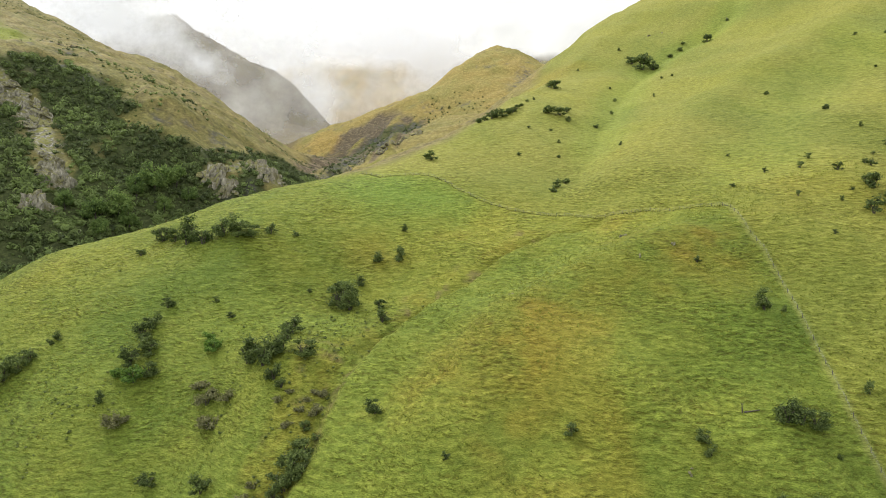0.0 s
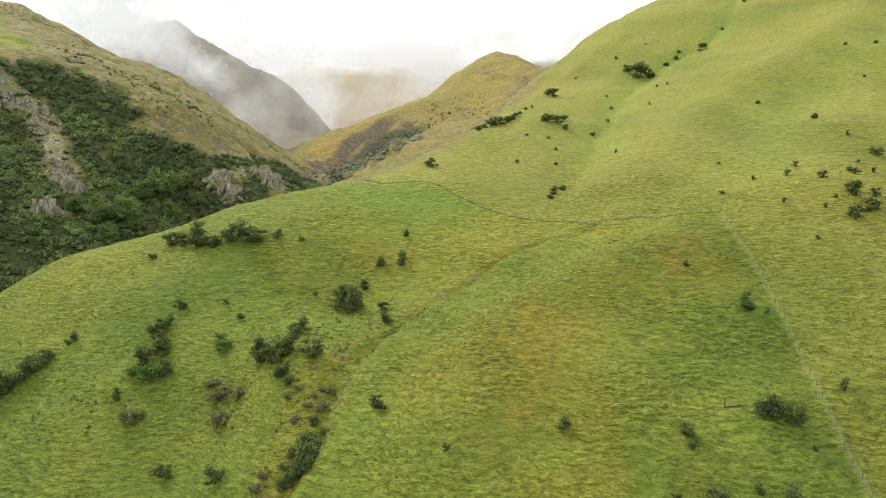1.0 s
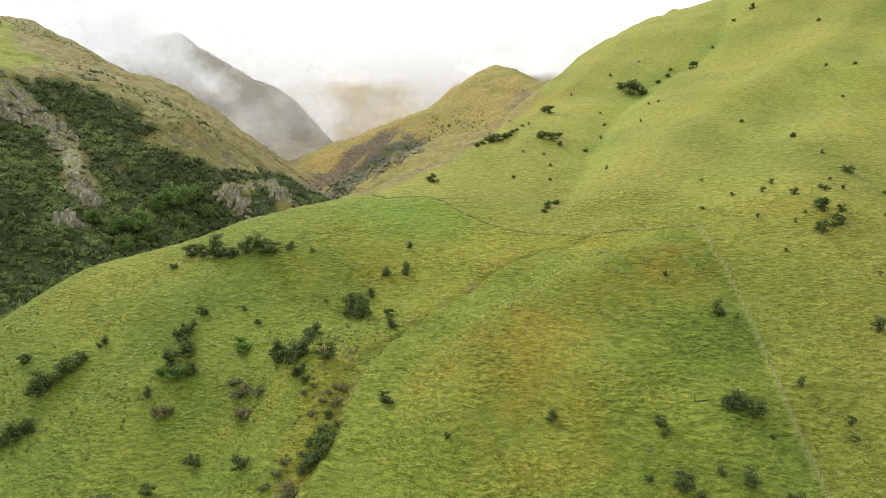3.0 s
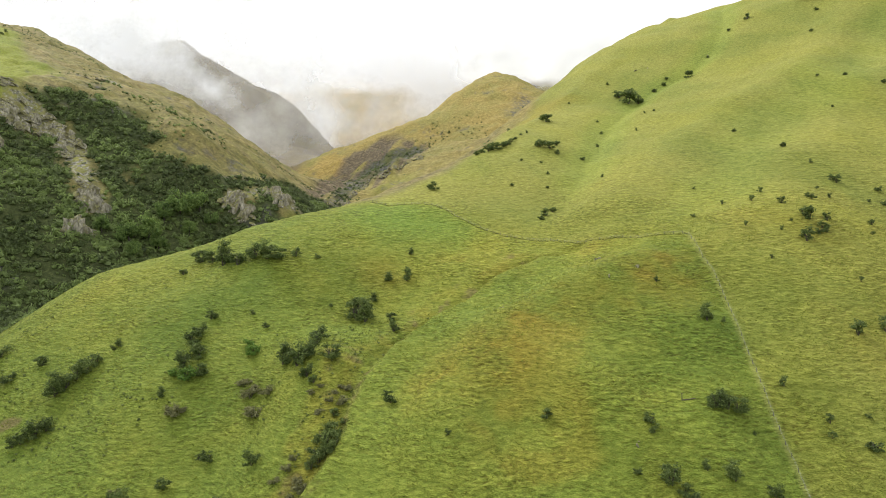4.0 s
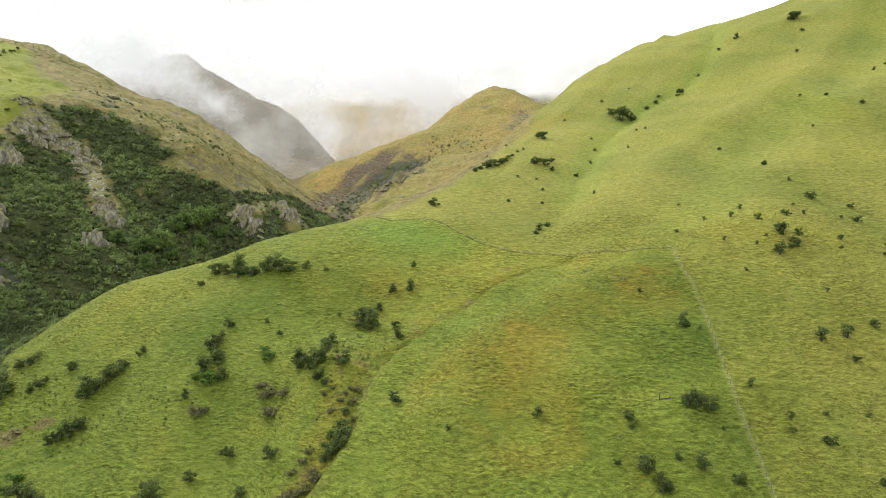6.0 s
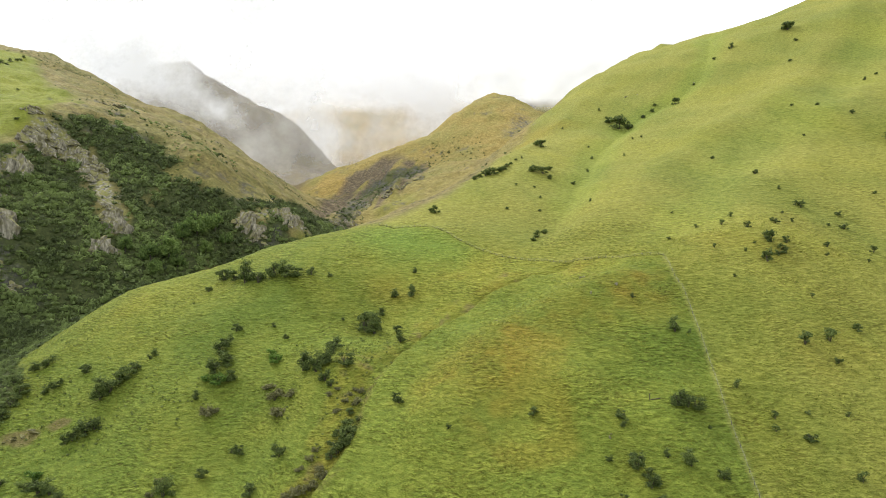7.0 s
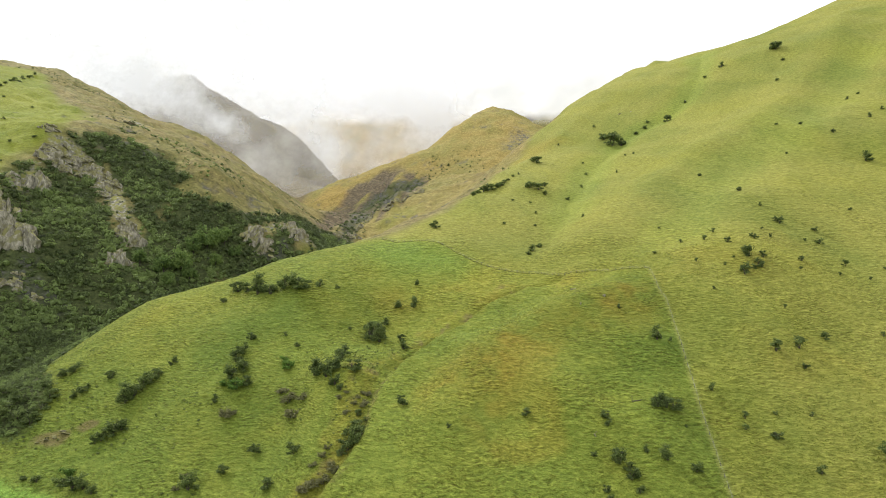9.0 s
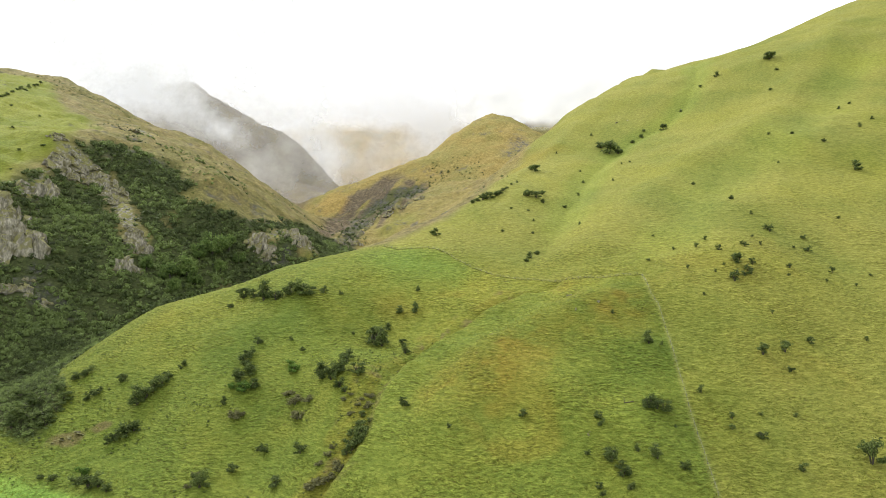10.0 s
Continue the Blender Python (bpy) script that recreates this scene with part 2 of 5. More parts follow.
# ---- materials ----
def material(name):
    m = bpy.data.materials.new(name)
    m.use_nodes = True
    m.node_tree.nodes.clear()
    out = m.node_tree.nodes.new("ShaderNodeOutputMaterial")
    bsdf = m.node_tree.nodes.new("ShaderNodeBsdfPrincipled")
    m.node_tree.links.new(bsdf.outputs[0], out.inputs[0])
    return m, m.node_tree.nodes, m.node_tree.links, bsdf


def noise_node(nodes, links, vector, scale, detail=4, rough=0.55):
    n = nodes.new("ShaderNodeTexNoise")
    n.inputs["Scale"].default_value, n.inputs["Detail"].default_value, n.inputs["Roughness"].default_value = scale, detail, rough
    links.new(vector, n.inputs["Vector"])
    return n.outputs["Fac"]


def ramp_node(nodes, links, fac, stops):
    r = nodes.new("ShaderNodeValToRGB")
    e = r.color_ramp.elements
    while len(e) < len(stops):
        e.new(0.5)
    for k, (p, c) in enumerate(stops):
        e[k].position, e[k].color = p, (*c, 1) if len(c) == 3 else c
    links.new(fac, r.inputs["Fac"])
    return r.outputs["Color"]


def mix_node(nodes, links, fac, a, b, how="MIX"):
    m = nodes.new("ShaderNodeMix")
    m.data_type, m.blend_type = "RGBA", how
    for value, socket in ((fac, m.inputs[0]), (a, m.inputs[6]), (b, m.inputs[7])):
        if isinstance(value, (int, float)):
            socket.default_value = value
        elif isinstance(value, tuple):
            socket.default_value = (*value, 1)
        else:
            links.new(value, socket)
    return m.outputs[2]


def math_node(nodes, links, how, a, b=0.0, clamp=False):
    m = nodes.new("ShaderNodeMath")
    m.operation, m.use_clamp = how, clamp
    for value, socket in ((a, m.inputs[0]), (b, m.inputs[1])):
        if isinstance(value, (int, float)):
            socket.default_value = value
        else:
            links.new(value, socket)
    return m.outputs[0]


def bump_node(nodes, links, height, strength, distance, normal=None):
    b = nodes.new("ShaderNodeBump")
    b.inputs["Strength"].default_value, b.inputs["Distance"].default_value = strength, distance
    links.new(height, b.inputs["Height"])
    if normal:
        links.new(normal, b.inputs["Normal"])
    return b.outputs["Normal"]


def stretched(nodes, links, vector, scale):
    m = nodes.new("ShaderNodeMapping")
    m.inputs["Scale"].default_value = scale
    links.new(vector, m.inputs["Vector"])
    return m.outputs["Vector"]


def ground_material():
    m, n, l, bsdf = material("hill_pasture")
    at = n.new("ShaderNodeTexCoord").outputs["Object"]

    def mask(name):
        a = n.new("ShaderNodeAttribute")
        a.attribute_name = name
        return a.outputs["Fac"]
    # green pasture, with yellow seed heads and dry patches
    blotch = noise_node(n, l, at, 0.035, 5, 0.6)
    clumps = noise_node(n, l, stretched(n, l, at, (0.42, 0.50, 1.7)), 0.75, 3, 0.6)
    blades = noise_node(n, l, stretched(n, l, at, (0.7, 1.2, 2.2)), 3.0, 3, 0.75)
    green = ramp_node(n, l, clumps, [(0.25, (0.080, 0.112, 0.017)), (0.5, (0.120, 0.158, 0.024)), (0.75, (0.172, 0.210, 0.037))])
    yellow = ramp_node(n, l, clumps, [(0.25, (0.115, 0.127, 0.018)), (0.5, (0.180, 0.190, 0.028)), (0.75, (0.245, 0.248, 0.048))])
    lush = ramp_node(n, l, clumps, [(0.25, (0.090, 0.160, 0.026)), (0.5, (0.150, 0.245, 0.040)), (0.75, (0.215, 0.315, 0.062))])
    dry = math_node(n, l, "ADD", math_node(n, l, "MULTIPLY", blotch, 0.9), mask("dry"))
    dry = ramp_node(n, l, dry, [(0.42, (0, 0, 0)), (0.95, (1, 1, 1))])
    grass = mix_node(n, l, dry, green, yellow)
    pale = ramp_node(n, l, clumps, [(0.25, (0.140, 0.138, 0.040)), (0.5, (0.212, 0.206, 0.062)), (0.75, (0.290, 0.272, 0.092))])
    grass = mix_node(n, l, mask("pale"), grass, pale)
    grass = mix_node(n, l, mask("fresh"), grass, lush)
    bronze = ramp_node(n, l, clumps, [(0.25, (0.118, 0.090, 0.013)), (0.5, (0.196, 0.150, 0.021)), (0.75, (0.270, 0.210, 0.038))])
    grass = mix_node(n, l, mask("bronze"), grass, bronze)
    wide = noise_node(n, l, stretched(n, l, at, (1.0, 0.6, 1.0)), 0.014, 4, 0.6)
    grass = mix_node(n, l, 0.9, grass, ramp_node(n, l, wide, [(0.36, (0.86, 0.94, 0.88)), (0.5, (1.08, 1.08, 1.08)), (0.64, (1.20, 1.16, 1.14))]), "MULTIPLY")
    # trodden treads along the slope, long dark grass on their risers, tussocks between, their shade coloured in
    split = n.new("ShaderNodeSeparateXYZ")
    l.new(at, split.inputs[0])

    def sway(scale, detail, metres):
        return math_node(n, l, "MULTIPLY", math_node(n, l, "SUBTRACT", noise_node(n, l, at, scale, detail, 0.5), 0.5), metres)
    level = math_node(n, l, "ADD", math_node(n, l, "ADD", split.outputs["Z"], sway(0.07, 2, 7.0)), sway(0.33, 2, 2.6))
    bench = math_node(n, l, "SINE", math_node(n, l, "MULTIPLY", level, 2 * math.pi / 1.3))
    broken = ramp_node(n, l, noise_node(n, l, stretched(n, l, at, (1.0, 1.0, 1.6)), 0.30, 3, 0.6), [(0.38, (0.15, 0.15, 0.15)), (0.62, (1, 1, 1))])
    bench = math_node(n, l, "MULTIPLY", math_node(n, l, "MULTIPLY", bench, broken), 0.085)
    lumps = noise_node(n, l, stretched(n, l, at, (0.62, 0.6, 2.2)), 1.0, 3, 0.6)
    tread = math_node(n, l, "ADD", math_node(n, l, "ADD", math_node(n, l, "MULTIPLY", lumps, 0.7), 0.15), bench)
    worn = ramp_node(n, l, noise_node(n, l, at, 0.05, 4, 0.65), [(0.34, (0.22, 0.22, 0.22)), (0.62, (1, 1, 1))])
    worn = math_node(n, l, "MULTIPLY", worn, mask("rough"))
    # also paints shade beneath tussocks and their brighter tops into the grass colour
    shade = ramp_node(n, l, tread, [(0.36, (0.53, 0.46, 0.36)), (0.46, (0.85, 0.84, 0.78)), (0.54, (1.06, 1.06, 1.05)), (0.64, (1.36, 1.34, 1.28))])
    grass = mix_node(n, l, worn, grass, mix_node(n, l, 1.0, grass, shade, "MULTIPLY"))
    grass = mix_node(n, l, 1.0, grass, ramp_node(n, l, blades, [(0.34, (0.70, 0.71, 0.66)), (0.66, (1.28, 1.27, 1.24))]), "MULTIPLY")
    # trodden pale grass along the fence
    grass = mix_node(n, l, mask("strip"), grass, ramp_node(n, l, clumps, [(0.3, (0.20, 0.215, 0.060)), (0.7, (0.29, 0.30, 0.095))]))
    # tawny tussock of the high and steep ground
    t1 = noise_node(n, l, at, 0.16, 8, 0.78)
    t2 = noise_node(n, l, at, 0.02, 5, 0.65)
    tawny = ramp_node(n, l, t1, [(0.30, (0.072, 0.063, 0.028)), (0.5, (0.198, 0.164, 0.062)), (0.68, (0.34, 0.280, 0.108))])
    olive = ramp_node(n, l, t1, [(0.30, (0.055, 0.056, 0.020)), (0.5, (0.156, 0.144, 0.047)), (0.68, (0.265, 0.238, 0.080))])
    tawny = mix_node(n, l, ramp_node(n, l, t2, [(0.42, (0, 0, 0)), (0.58, (1, 1, 1))]), tawny, olive)
    gold = ramp_node(n, l, t1, [(0.32, (0.165, 0.127, 0.038)), (0.5, (0.268, 0.206, 0.062)), (0.66, (0.36, 0.28, 0.096))])
    moss_gold = ramp_node(n, l, t1, [(0.32, (0.125, 0.122, 0.036)), (0.5, (0.205, 0.192, 0.056)), (0.66, (0.29, 0.262, 0.085))])
    heath = ramp_node(n, l, t1, [(0.34, (0.042, 0.034, 0.022)), (0.5, (0.122, 0.096, 0.058)), (0.66, (0.24, 0.190, 0.108))])
    gold = mix_node(n, l, ramp_node(n, l, noise_node(n, l, at, 0.0075, 5, 0.65), [(0.42, (0, 0, 0)), (0.58, (0.75, 0.75, 0.75))]), gold, moss_gold)
    tawny = mix_node(n, l, mask("gold"), tawny, gold)
    tawny = mix_node(n, l, mask("heath"), tawny, heath)
    amber = ramp_node(n, l, t1, [(0.32, (0.17, 0.105, 0.032)), (0.5, (0.36, 0.235, 0.062)), (0.66, (0.50, 0.34, 0.105))])
    tawny = mix_node(n, l, mask("amber"), tawny, amber)
    tawny = mix_node(n, l, 0.55, tawny, ramp_node(n, l, noise_node(n, l, at, 0.55, 5, 0.75), [(0.36, (0.45, 0.47, 0.45)), (0.6, (1.3, 1.28, 1.25))]), "MULTIPLY")
    grass = mix_node(n, l, mask("tawny"), grass, tawny)
    # dark scrub floor
    s1 = noise_node(n, l, at, 0.45, 5, 0.7)
    scrub = ramp_node(n, l, s1, [(0.3, (0.026, 0.032, 0.012)), (0.55, (0.062, 0.076, 0.026)), (0.75, (0.115, 0.125, 0.045))])
    grass = mix_node(n, l, mask("scrub"), grass, scrub)
    # bare earth and stone
    e1 = noise_node(n, l, at, 1.1, 6, 0.7)
    earth = ramp_node(n, l, e1, [(0.3, (0.085, 0.062, 0.030)), (0.6, (0.190, 0.140, 0.065)), (0.8, (0.30, 0.24, 0.14))])
    grass = mix_node(n, l, mask("earth"), grass, earth)
    r1 = noise_node(n, l, stretched(n, l, at, (1.0, 1.0, 0.35)), 0.22, 8, 0.75)
    stone = ramp_node(n, l, r1, [(0.32, (0.024, 0.024, 0.024)), (0.5, (0.075, 0.072, 0.068)), (0.68, (0.23, 0.215, 0.185))])
    grass = mix_node(n, l, math_node(n, l, "MULTIPLY", mask("stone"), ramp_node(n, l, noise_node(n, l, at, 0.13, 5, 0.7), [(0.4, (0, 0, 0)), (0.6, (1, 1, 1))])), grass, stone)
    crag = ramp_node(n, l, noise_node(n, l, stretched(n, l, at, (1.0, 1.0, 0.28)), 0.5, 7, 0.72), [(0.34, (0.045, 0.042, 0.033)), (0.48, (0.165, 0.155, 0.125)), (0.64, (0.40, 0.38, 0.32))])
    turf = ramp_node(n, l, noise_node(n, l, at, 0.24, 5, 0.7), [(0.42, (0, 0, 0)), (0.56, (1, 1, 1))])
    crag = mix_node(n, l, turf, crag, ramp_node(n, l, t1, [(0.35, (0.10, 0.105, 0.030)), (0.65, (0.255, 0.245, 0.070))]))
    grass = mix_node(n, l, mask("crag"), grass, crag)
    l.new(grass, bsdf.inputs["Base Color"])
    bsdf.inputs["Roughness"].default_value = 0.9
    bsdf.inputs["Specular IOR Level"].default_value = 0.12
    high = math_node(n, l, "ADD", math_node(n, l, "MULTIPLY", clumps, 0.8), math_node(n, l, "MULTIPLY", blades, 0.35))
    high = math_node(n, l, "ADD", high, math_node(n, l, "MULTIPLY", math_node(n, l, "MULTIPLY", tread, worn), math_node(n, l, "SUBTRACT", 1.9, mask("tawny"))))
    l.new(bump_node(n, l, high, 1.0, 1.0), bsdf.inputs["Normal"])
    return m


GROUND_MAT = ground_material()


def leaf_material(name, dark, mid, light, rough=0.65, single=0.55, whole=0.45):
    """Foliage whose single leaves and whole shrubs differ in tone."""
    m, n, l, bsdf = material(name)
    geo = n.new("ShaderNodeNewGeometry")
    info = n.new("ShaderNodeObjectInfo")
    tone = n.new("ShaderNodeAttribute")
    tone.attribute_name = "tone"
    fac = math_node(n, l, "ADD", math_node(n, l, "MULTIPLY", geo.outputs["Random Per Island"], single), math_node(n, l, "MULTIPLY", info.outputs["Random"], 0.22))
    fac = math_node(n, l, "ADD", fac, math_node(n, l, "MULTIPLY", tone.outputs["Fac"], whole))
    l.new(ramp_node(n, l, fac, [(0.1, dark), (0.5, mid), (0.95, light)]), bsdf.inputs["Base Color"])
    bsdf.inputs["Roughness"].default_value = rough
    bsdf.inputs["Specular IOR Level"].default_value = 0.25
    through_leaf = n.new("ShaderNodeBsdfTranslucent")
    l.new(bsdf.inputs["Base Color"].links[0].from_socket, through_leaf.inputs["Color"])
    both = n.new("ShaderNodeMixShader")
    both.inputs[0].default_value = 0.38
    l.new(bsdf.outputs[0], both.inputs[1])
    l.new(through_leaf.outputs[0], both.inputs[2])
    l.new(both.outputs[0], n["Material Output"].inputs[0])
    return m


def rock_material():
    m, n, l, bsdf = material("weathered_rock")
    geo = n.new("ShaderNodeNewGeometry")
    at = geo.outputs["Position"]
    streak = noise_node(n, l, stretched(n, l, at, (1.0, 1.0, 0.3)), 0.42, 8, 0.75)
    patch = noise_node(n, l, at, 0.16, 5, 0.65)
    grey = ramp_node(n, l, streak, [(0.36, (0.085, 0.078, 0.058)), (0.5, (0.285, 0.262, 0.200)), (0.64, (0.52, 0.48, 0.385))])
    lichen = mix_node(n, l, ramp_node(n, l, patch, [(0.48, (0, 0, 0)), (0.64, (1, 1, 1))]), grey, (0.175, 0.160, 0.082))
    up = n.new("ShaderNodeSeparateXYZ")
    l.new(geo.outputs["Normal"], up.inputs[0])
    moss = ramp_node(n, l, math_node(n, l, "ADD", up.outputs["Z"], math_node(n, l, "MULTIPLY", patch, 0.5)), [(0.50, (0, 0, 0)), (0.80, (1, 1, 1))])
    l.new(mix_node(n, l, moss, lichen, (0.205, 0.195, 0.066)), bsdf.inputs["Base Color"])
    bsdf.inputs["Roughness"].default_value = 0.9
    l.new(bump_node(n, l, streak, 1.0, 2.2), bsdf.inputs["Normal"])
    return m


def plain_material(name, dark, light, scale, rough=0.85, metal=0.0):
    m, n, l, bsdf = material(name)
    at = n.new("ShaderNodeTexCoord").outputs["Object"]
    f = noise_node(n, l, stretched(n, l, at, (1.0, 1.0, 0.3)), scale, 5, 0.65)
    l.new(ramp_node(n, l, f, [(0.3, dark), (0.7, light)]), bsdf.inputs["Base Color"])
    bsdf.inputs["Roughness"].default_value, bsdf.inputs["Metallic"].default_value = rough, metal
    l.new(bump_node(n, l, f, 0.5, 0.02), bsdf.inputs["Normal"])
    return m


BUSH_MAT = leaf_material("thorn_bush_leaves", (0.042, 0.062, 0.018), (0.132, 0.178, 0.048), (0.28, 0.33, 0.095))
FRESH_MAT = leaf_material("fresh_green_leaves", (0.060, 0.115, 0.020), (0.14, 0.235, 0.038), (0.24, 0.35, 0.070))
GREY_MAT = leaf_material("grey_twigs", (0.085, 0.088, 0.036), (0.20, 0.20, 0.085), (0.33, 0.31, 0.15))
TREE_MAT = leaf_material("tree_leaves", (0.062, 0.104, 0.028), (0.172, 0.25, 0.062), (0.33, 0.41, 0.12))
SCRUB_MAT = leaf_material("gorge_scrub_leaves", (0.036, 0.050, 0.019), (0.110, 0.142, 0.050), (0.20, 0.262, 0.082), single=0.36, whole=0.72)
TUFT_MAT = leaf_material("grass_tufts", (0.100, 0.135, 0.020), (0.185, 0.222, 0.032), (0.31, 0.315, 0.060))
WEED_MAT = leaf_material("pasture_weeds", (0.060, 0.082, 0.022), (0.118, 0.150, 0.040), (0.19, 0.22, 0.072))
RANK_MAT = leaf_material("rank_grass", (0.055, 0.062, 0.017), (0.115, 0.120, 0.032), (0.19, 0.185, 0.058))
ROCK_MAT = rock_material()
BARK_MAT = plain_material("bark", (0.030, 0.024, 0.017), (0.095, 0.080, 0.060), 6.0)
POST_MAT = plain_material("weathered_post_wood", (0.055, 0.048, 0.038), (0.14, 0.125, 0.10), 9.0)
WIRE_MAT = plain_material("galvanised_wire", (0.25, 0.25, 0.25), (0.38, 0.38, 0.38), 20.0, 0.45, 1.0)


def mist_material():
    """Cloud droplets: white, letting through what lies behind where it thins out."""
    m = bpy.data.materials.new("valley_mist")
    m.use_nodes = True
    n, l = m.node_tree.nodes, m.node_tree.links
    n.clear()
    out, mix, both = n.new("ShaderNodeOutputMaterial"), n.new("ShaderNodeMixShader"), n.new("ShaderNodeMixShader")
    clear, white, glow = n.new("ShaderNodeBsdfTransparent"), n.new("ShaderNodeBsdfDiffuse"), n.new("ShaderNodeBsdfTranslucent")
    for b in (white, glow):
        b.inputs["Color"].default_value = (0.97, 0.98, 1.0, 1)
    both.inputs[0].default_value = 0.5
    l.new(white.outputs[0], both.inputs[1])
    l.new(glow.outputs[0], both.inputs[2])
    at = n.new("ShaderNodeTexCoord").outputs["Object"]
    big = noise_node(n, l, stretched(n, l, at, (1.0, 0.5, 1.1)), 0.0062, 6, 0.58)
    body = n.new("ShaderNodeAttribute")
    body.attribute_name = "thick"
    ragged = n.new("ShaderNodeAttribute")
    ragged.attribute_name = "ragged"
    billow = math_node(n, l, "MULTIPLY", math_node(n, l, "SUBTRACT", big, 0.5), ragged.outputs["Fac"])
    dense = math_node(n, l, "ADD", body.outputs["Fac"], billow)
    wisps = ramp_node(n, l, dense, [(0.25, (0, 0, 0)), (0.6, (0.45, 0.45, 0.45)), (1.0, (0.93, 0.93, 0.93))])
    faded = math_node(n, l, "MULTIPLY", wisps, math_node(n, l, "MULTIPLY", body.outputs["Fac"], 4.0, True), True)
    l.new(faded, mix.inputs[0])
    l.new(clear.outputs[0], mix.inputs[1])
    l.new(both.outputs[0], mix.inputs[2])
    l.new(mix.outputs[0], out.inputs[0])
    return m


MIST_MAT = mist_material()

# ---- the ground: one sheet from under the camera to the far range ----
green_top_area = [(-700, 760), (-635, 848), (-622, 877), (-613, 909), (-530, 803), (-431, 682), (-411, 687), (-378, 634), (-336, 502), (-343, 472), (-337, 427), (-420, 400), (-620, 560)]
scrub_area = [(-300, 250), (-345, 330), (-350, 400), (-336, 427), (-334, 462), (-322, 466), (-331, 484), (-325, 512), (-318, 547), (-303, 549), (-274, 549), (-252, 550), (-240, 536), (-225, 529), (-240, 519), (-233, 505), (-219, 508), (-203, 516), (-181, 514), (-169, 532), (-160, 545), (-152, 560),
              (-171, 610), (-155, 625), (-139, 640), (-100, 660), (-60, 620), (-80, 520), (-110, 460), (-135, 400), (-178, 345), (-200, 300), (-195, 267), (-181, 250), (-171, 233), (-174, 224), (-187, 225), (-212, 228), (-240, 215)]
spur_top_area = [(-40, 352), (-6, 347), (8, 333), (20, 322), (5, 305), (-25, 310), (-50, 325)]
paddock_area = [(-240, 150), (-215, 196), (-182, 205), (-162, 198), (-141, 189), (-122, 181), (-90, 150), (-90, 60), (-240, 60)]
beyond_fence_area = [(-38, 353), (-29, 344), (-14, 346), (-6, 345), (5, 335), (17, 325), (28, 319), (40, 314), (53, 306), (66, 294), (84, 279), (100, 268), (99, 258), (98, 248), (99, 241), (98, 232), (96, 219), (94, 207), (92, 194), (90, 182), (89, 170), (86, 120), (700, 100), (900, 1000), (340, 1000), (100, 700), (0, 430)]
dark_band_area = [(-113, 640), (-126, 760), (-140, 922), (-152, 1130), (-134, 1235), (-100, 1275), (-41, 1280), (-36, 1190), (-50, 955), (-79, 908), (-99, 895), (-110, 850), (-100, 660)]
behind_mid_area = [(-312, 1330), (-288, 1422), (-248, 1495), (-190, 1560), (0, 1750), (200, 1900), (200, 2700), (-2400, 2700), (-2400, 1300), (-700, 1280)]
brown_band_area = [(-134, 630), (-185, 900), (-225, 1190), (-200, 1260), (-165, 1325), (-136, 1375), (-105, 1370), (-75, 1300), (-116, 1227), (-137, 1164), (-130, 922), (-111, 687)]
cliff_areas = [[(-336, 426), (-335, 440), (-327, 445), (-330, 477), (-326, 482), (-308, 437), (-290, 396), (-289, 378), (-305, 372)],
               [(-386, 765), (-353, 711), (-330, 660), (-348, 664), (-372, 708)], [(-346, 505), (-335, 504), (-330, 499), (-340, 495)],
               [(-328, 489), (-321, 500), (-313, 489), (-314, 465), (-321, 470)]]
crag_line = [(-330, 500), (-318, 503), (-303, 501), (-283, 491), (-262, 468), (-246, 449), (-233, 437)]
crag_line_low = [(-160, 506), (-143, 532), (-122, 518)]
amber_area = [(-270, 1300), (-266, 1370), (-228, 1379), (-200, 1290), (-208, 1240), (-245, 1250)]
olive_area = [(-77, 690), (-69, 891), (-31, 871), (-30, 731), (-60, 680)]
draw_edge = [(-19, 400), (7, 448), (30, 545), (46, 655), (61, 1003)]
bare_patches = [(-161, 221, 7, 4), (-148, 225, 5, 2.5)]


def graded(stops):
    """Coordinates from stop to stop with the given spacing between them."""
    out = [stops[0][0]]
    for (a, s0), (b, s1) in zip(stops, stops[1:]):
        v = a
        while True:
            v += s0 + (s1 - s0) * min(1, (v - a) / (b - a))
            if v >= b - 0.3 * s1:
                break
            out.append(v)
        out.append(b)
    return np.array(out)


def terraced(x, y, z):
    """Treads trodden along the slope, and the hummocks on them."""
    near = step01(100, 140, y) * step01(620, 460, y) * step01(-330, -230, x) * step01(360, 280, x) * (1 - rugged(x, y))
    rough = 0.6 + 0.8 * step01(-0.2, 0.4, fractal(x, y, 40, 2, 41)) * step01(30, -20, x)
    along_slope = 0.19 * x + 0.11 * y
    treads = fractal(along_slope, z + 0.5 * fractal(x, y, 12, 2, 43), 0.85, 2, 35)
    return z + near * (rough * (0.30 * fractal(x, 1.2 * y, 3.0, 3, 33) + 0.18 * fractal(x, y, 1.9, 2, 37)) + 0.36 * treads * (0.45 + 0.75 * step01(-0.4, 0.3, fractal(x, y, 30, 2, 45))))


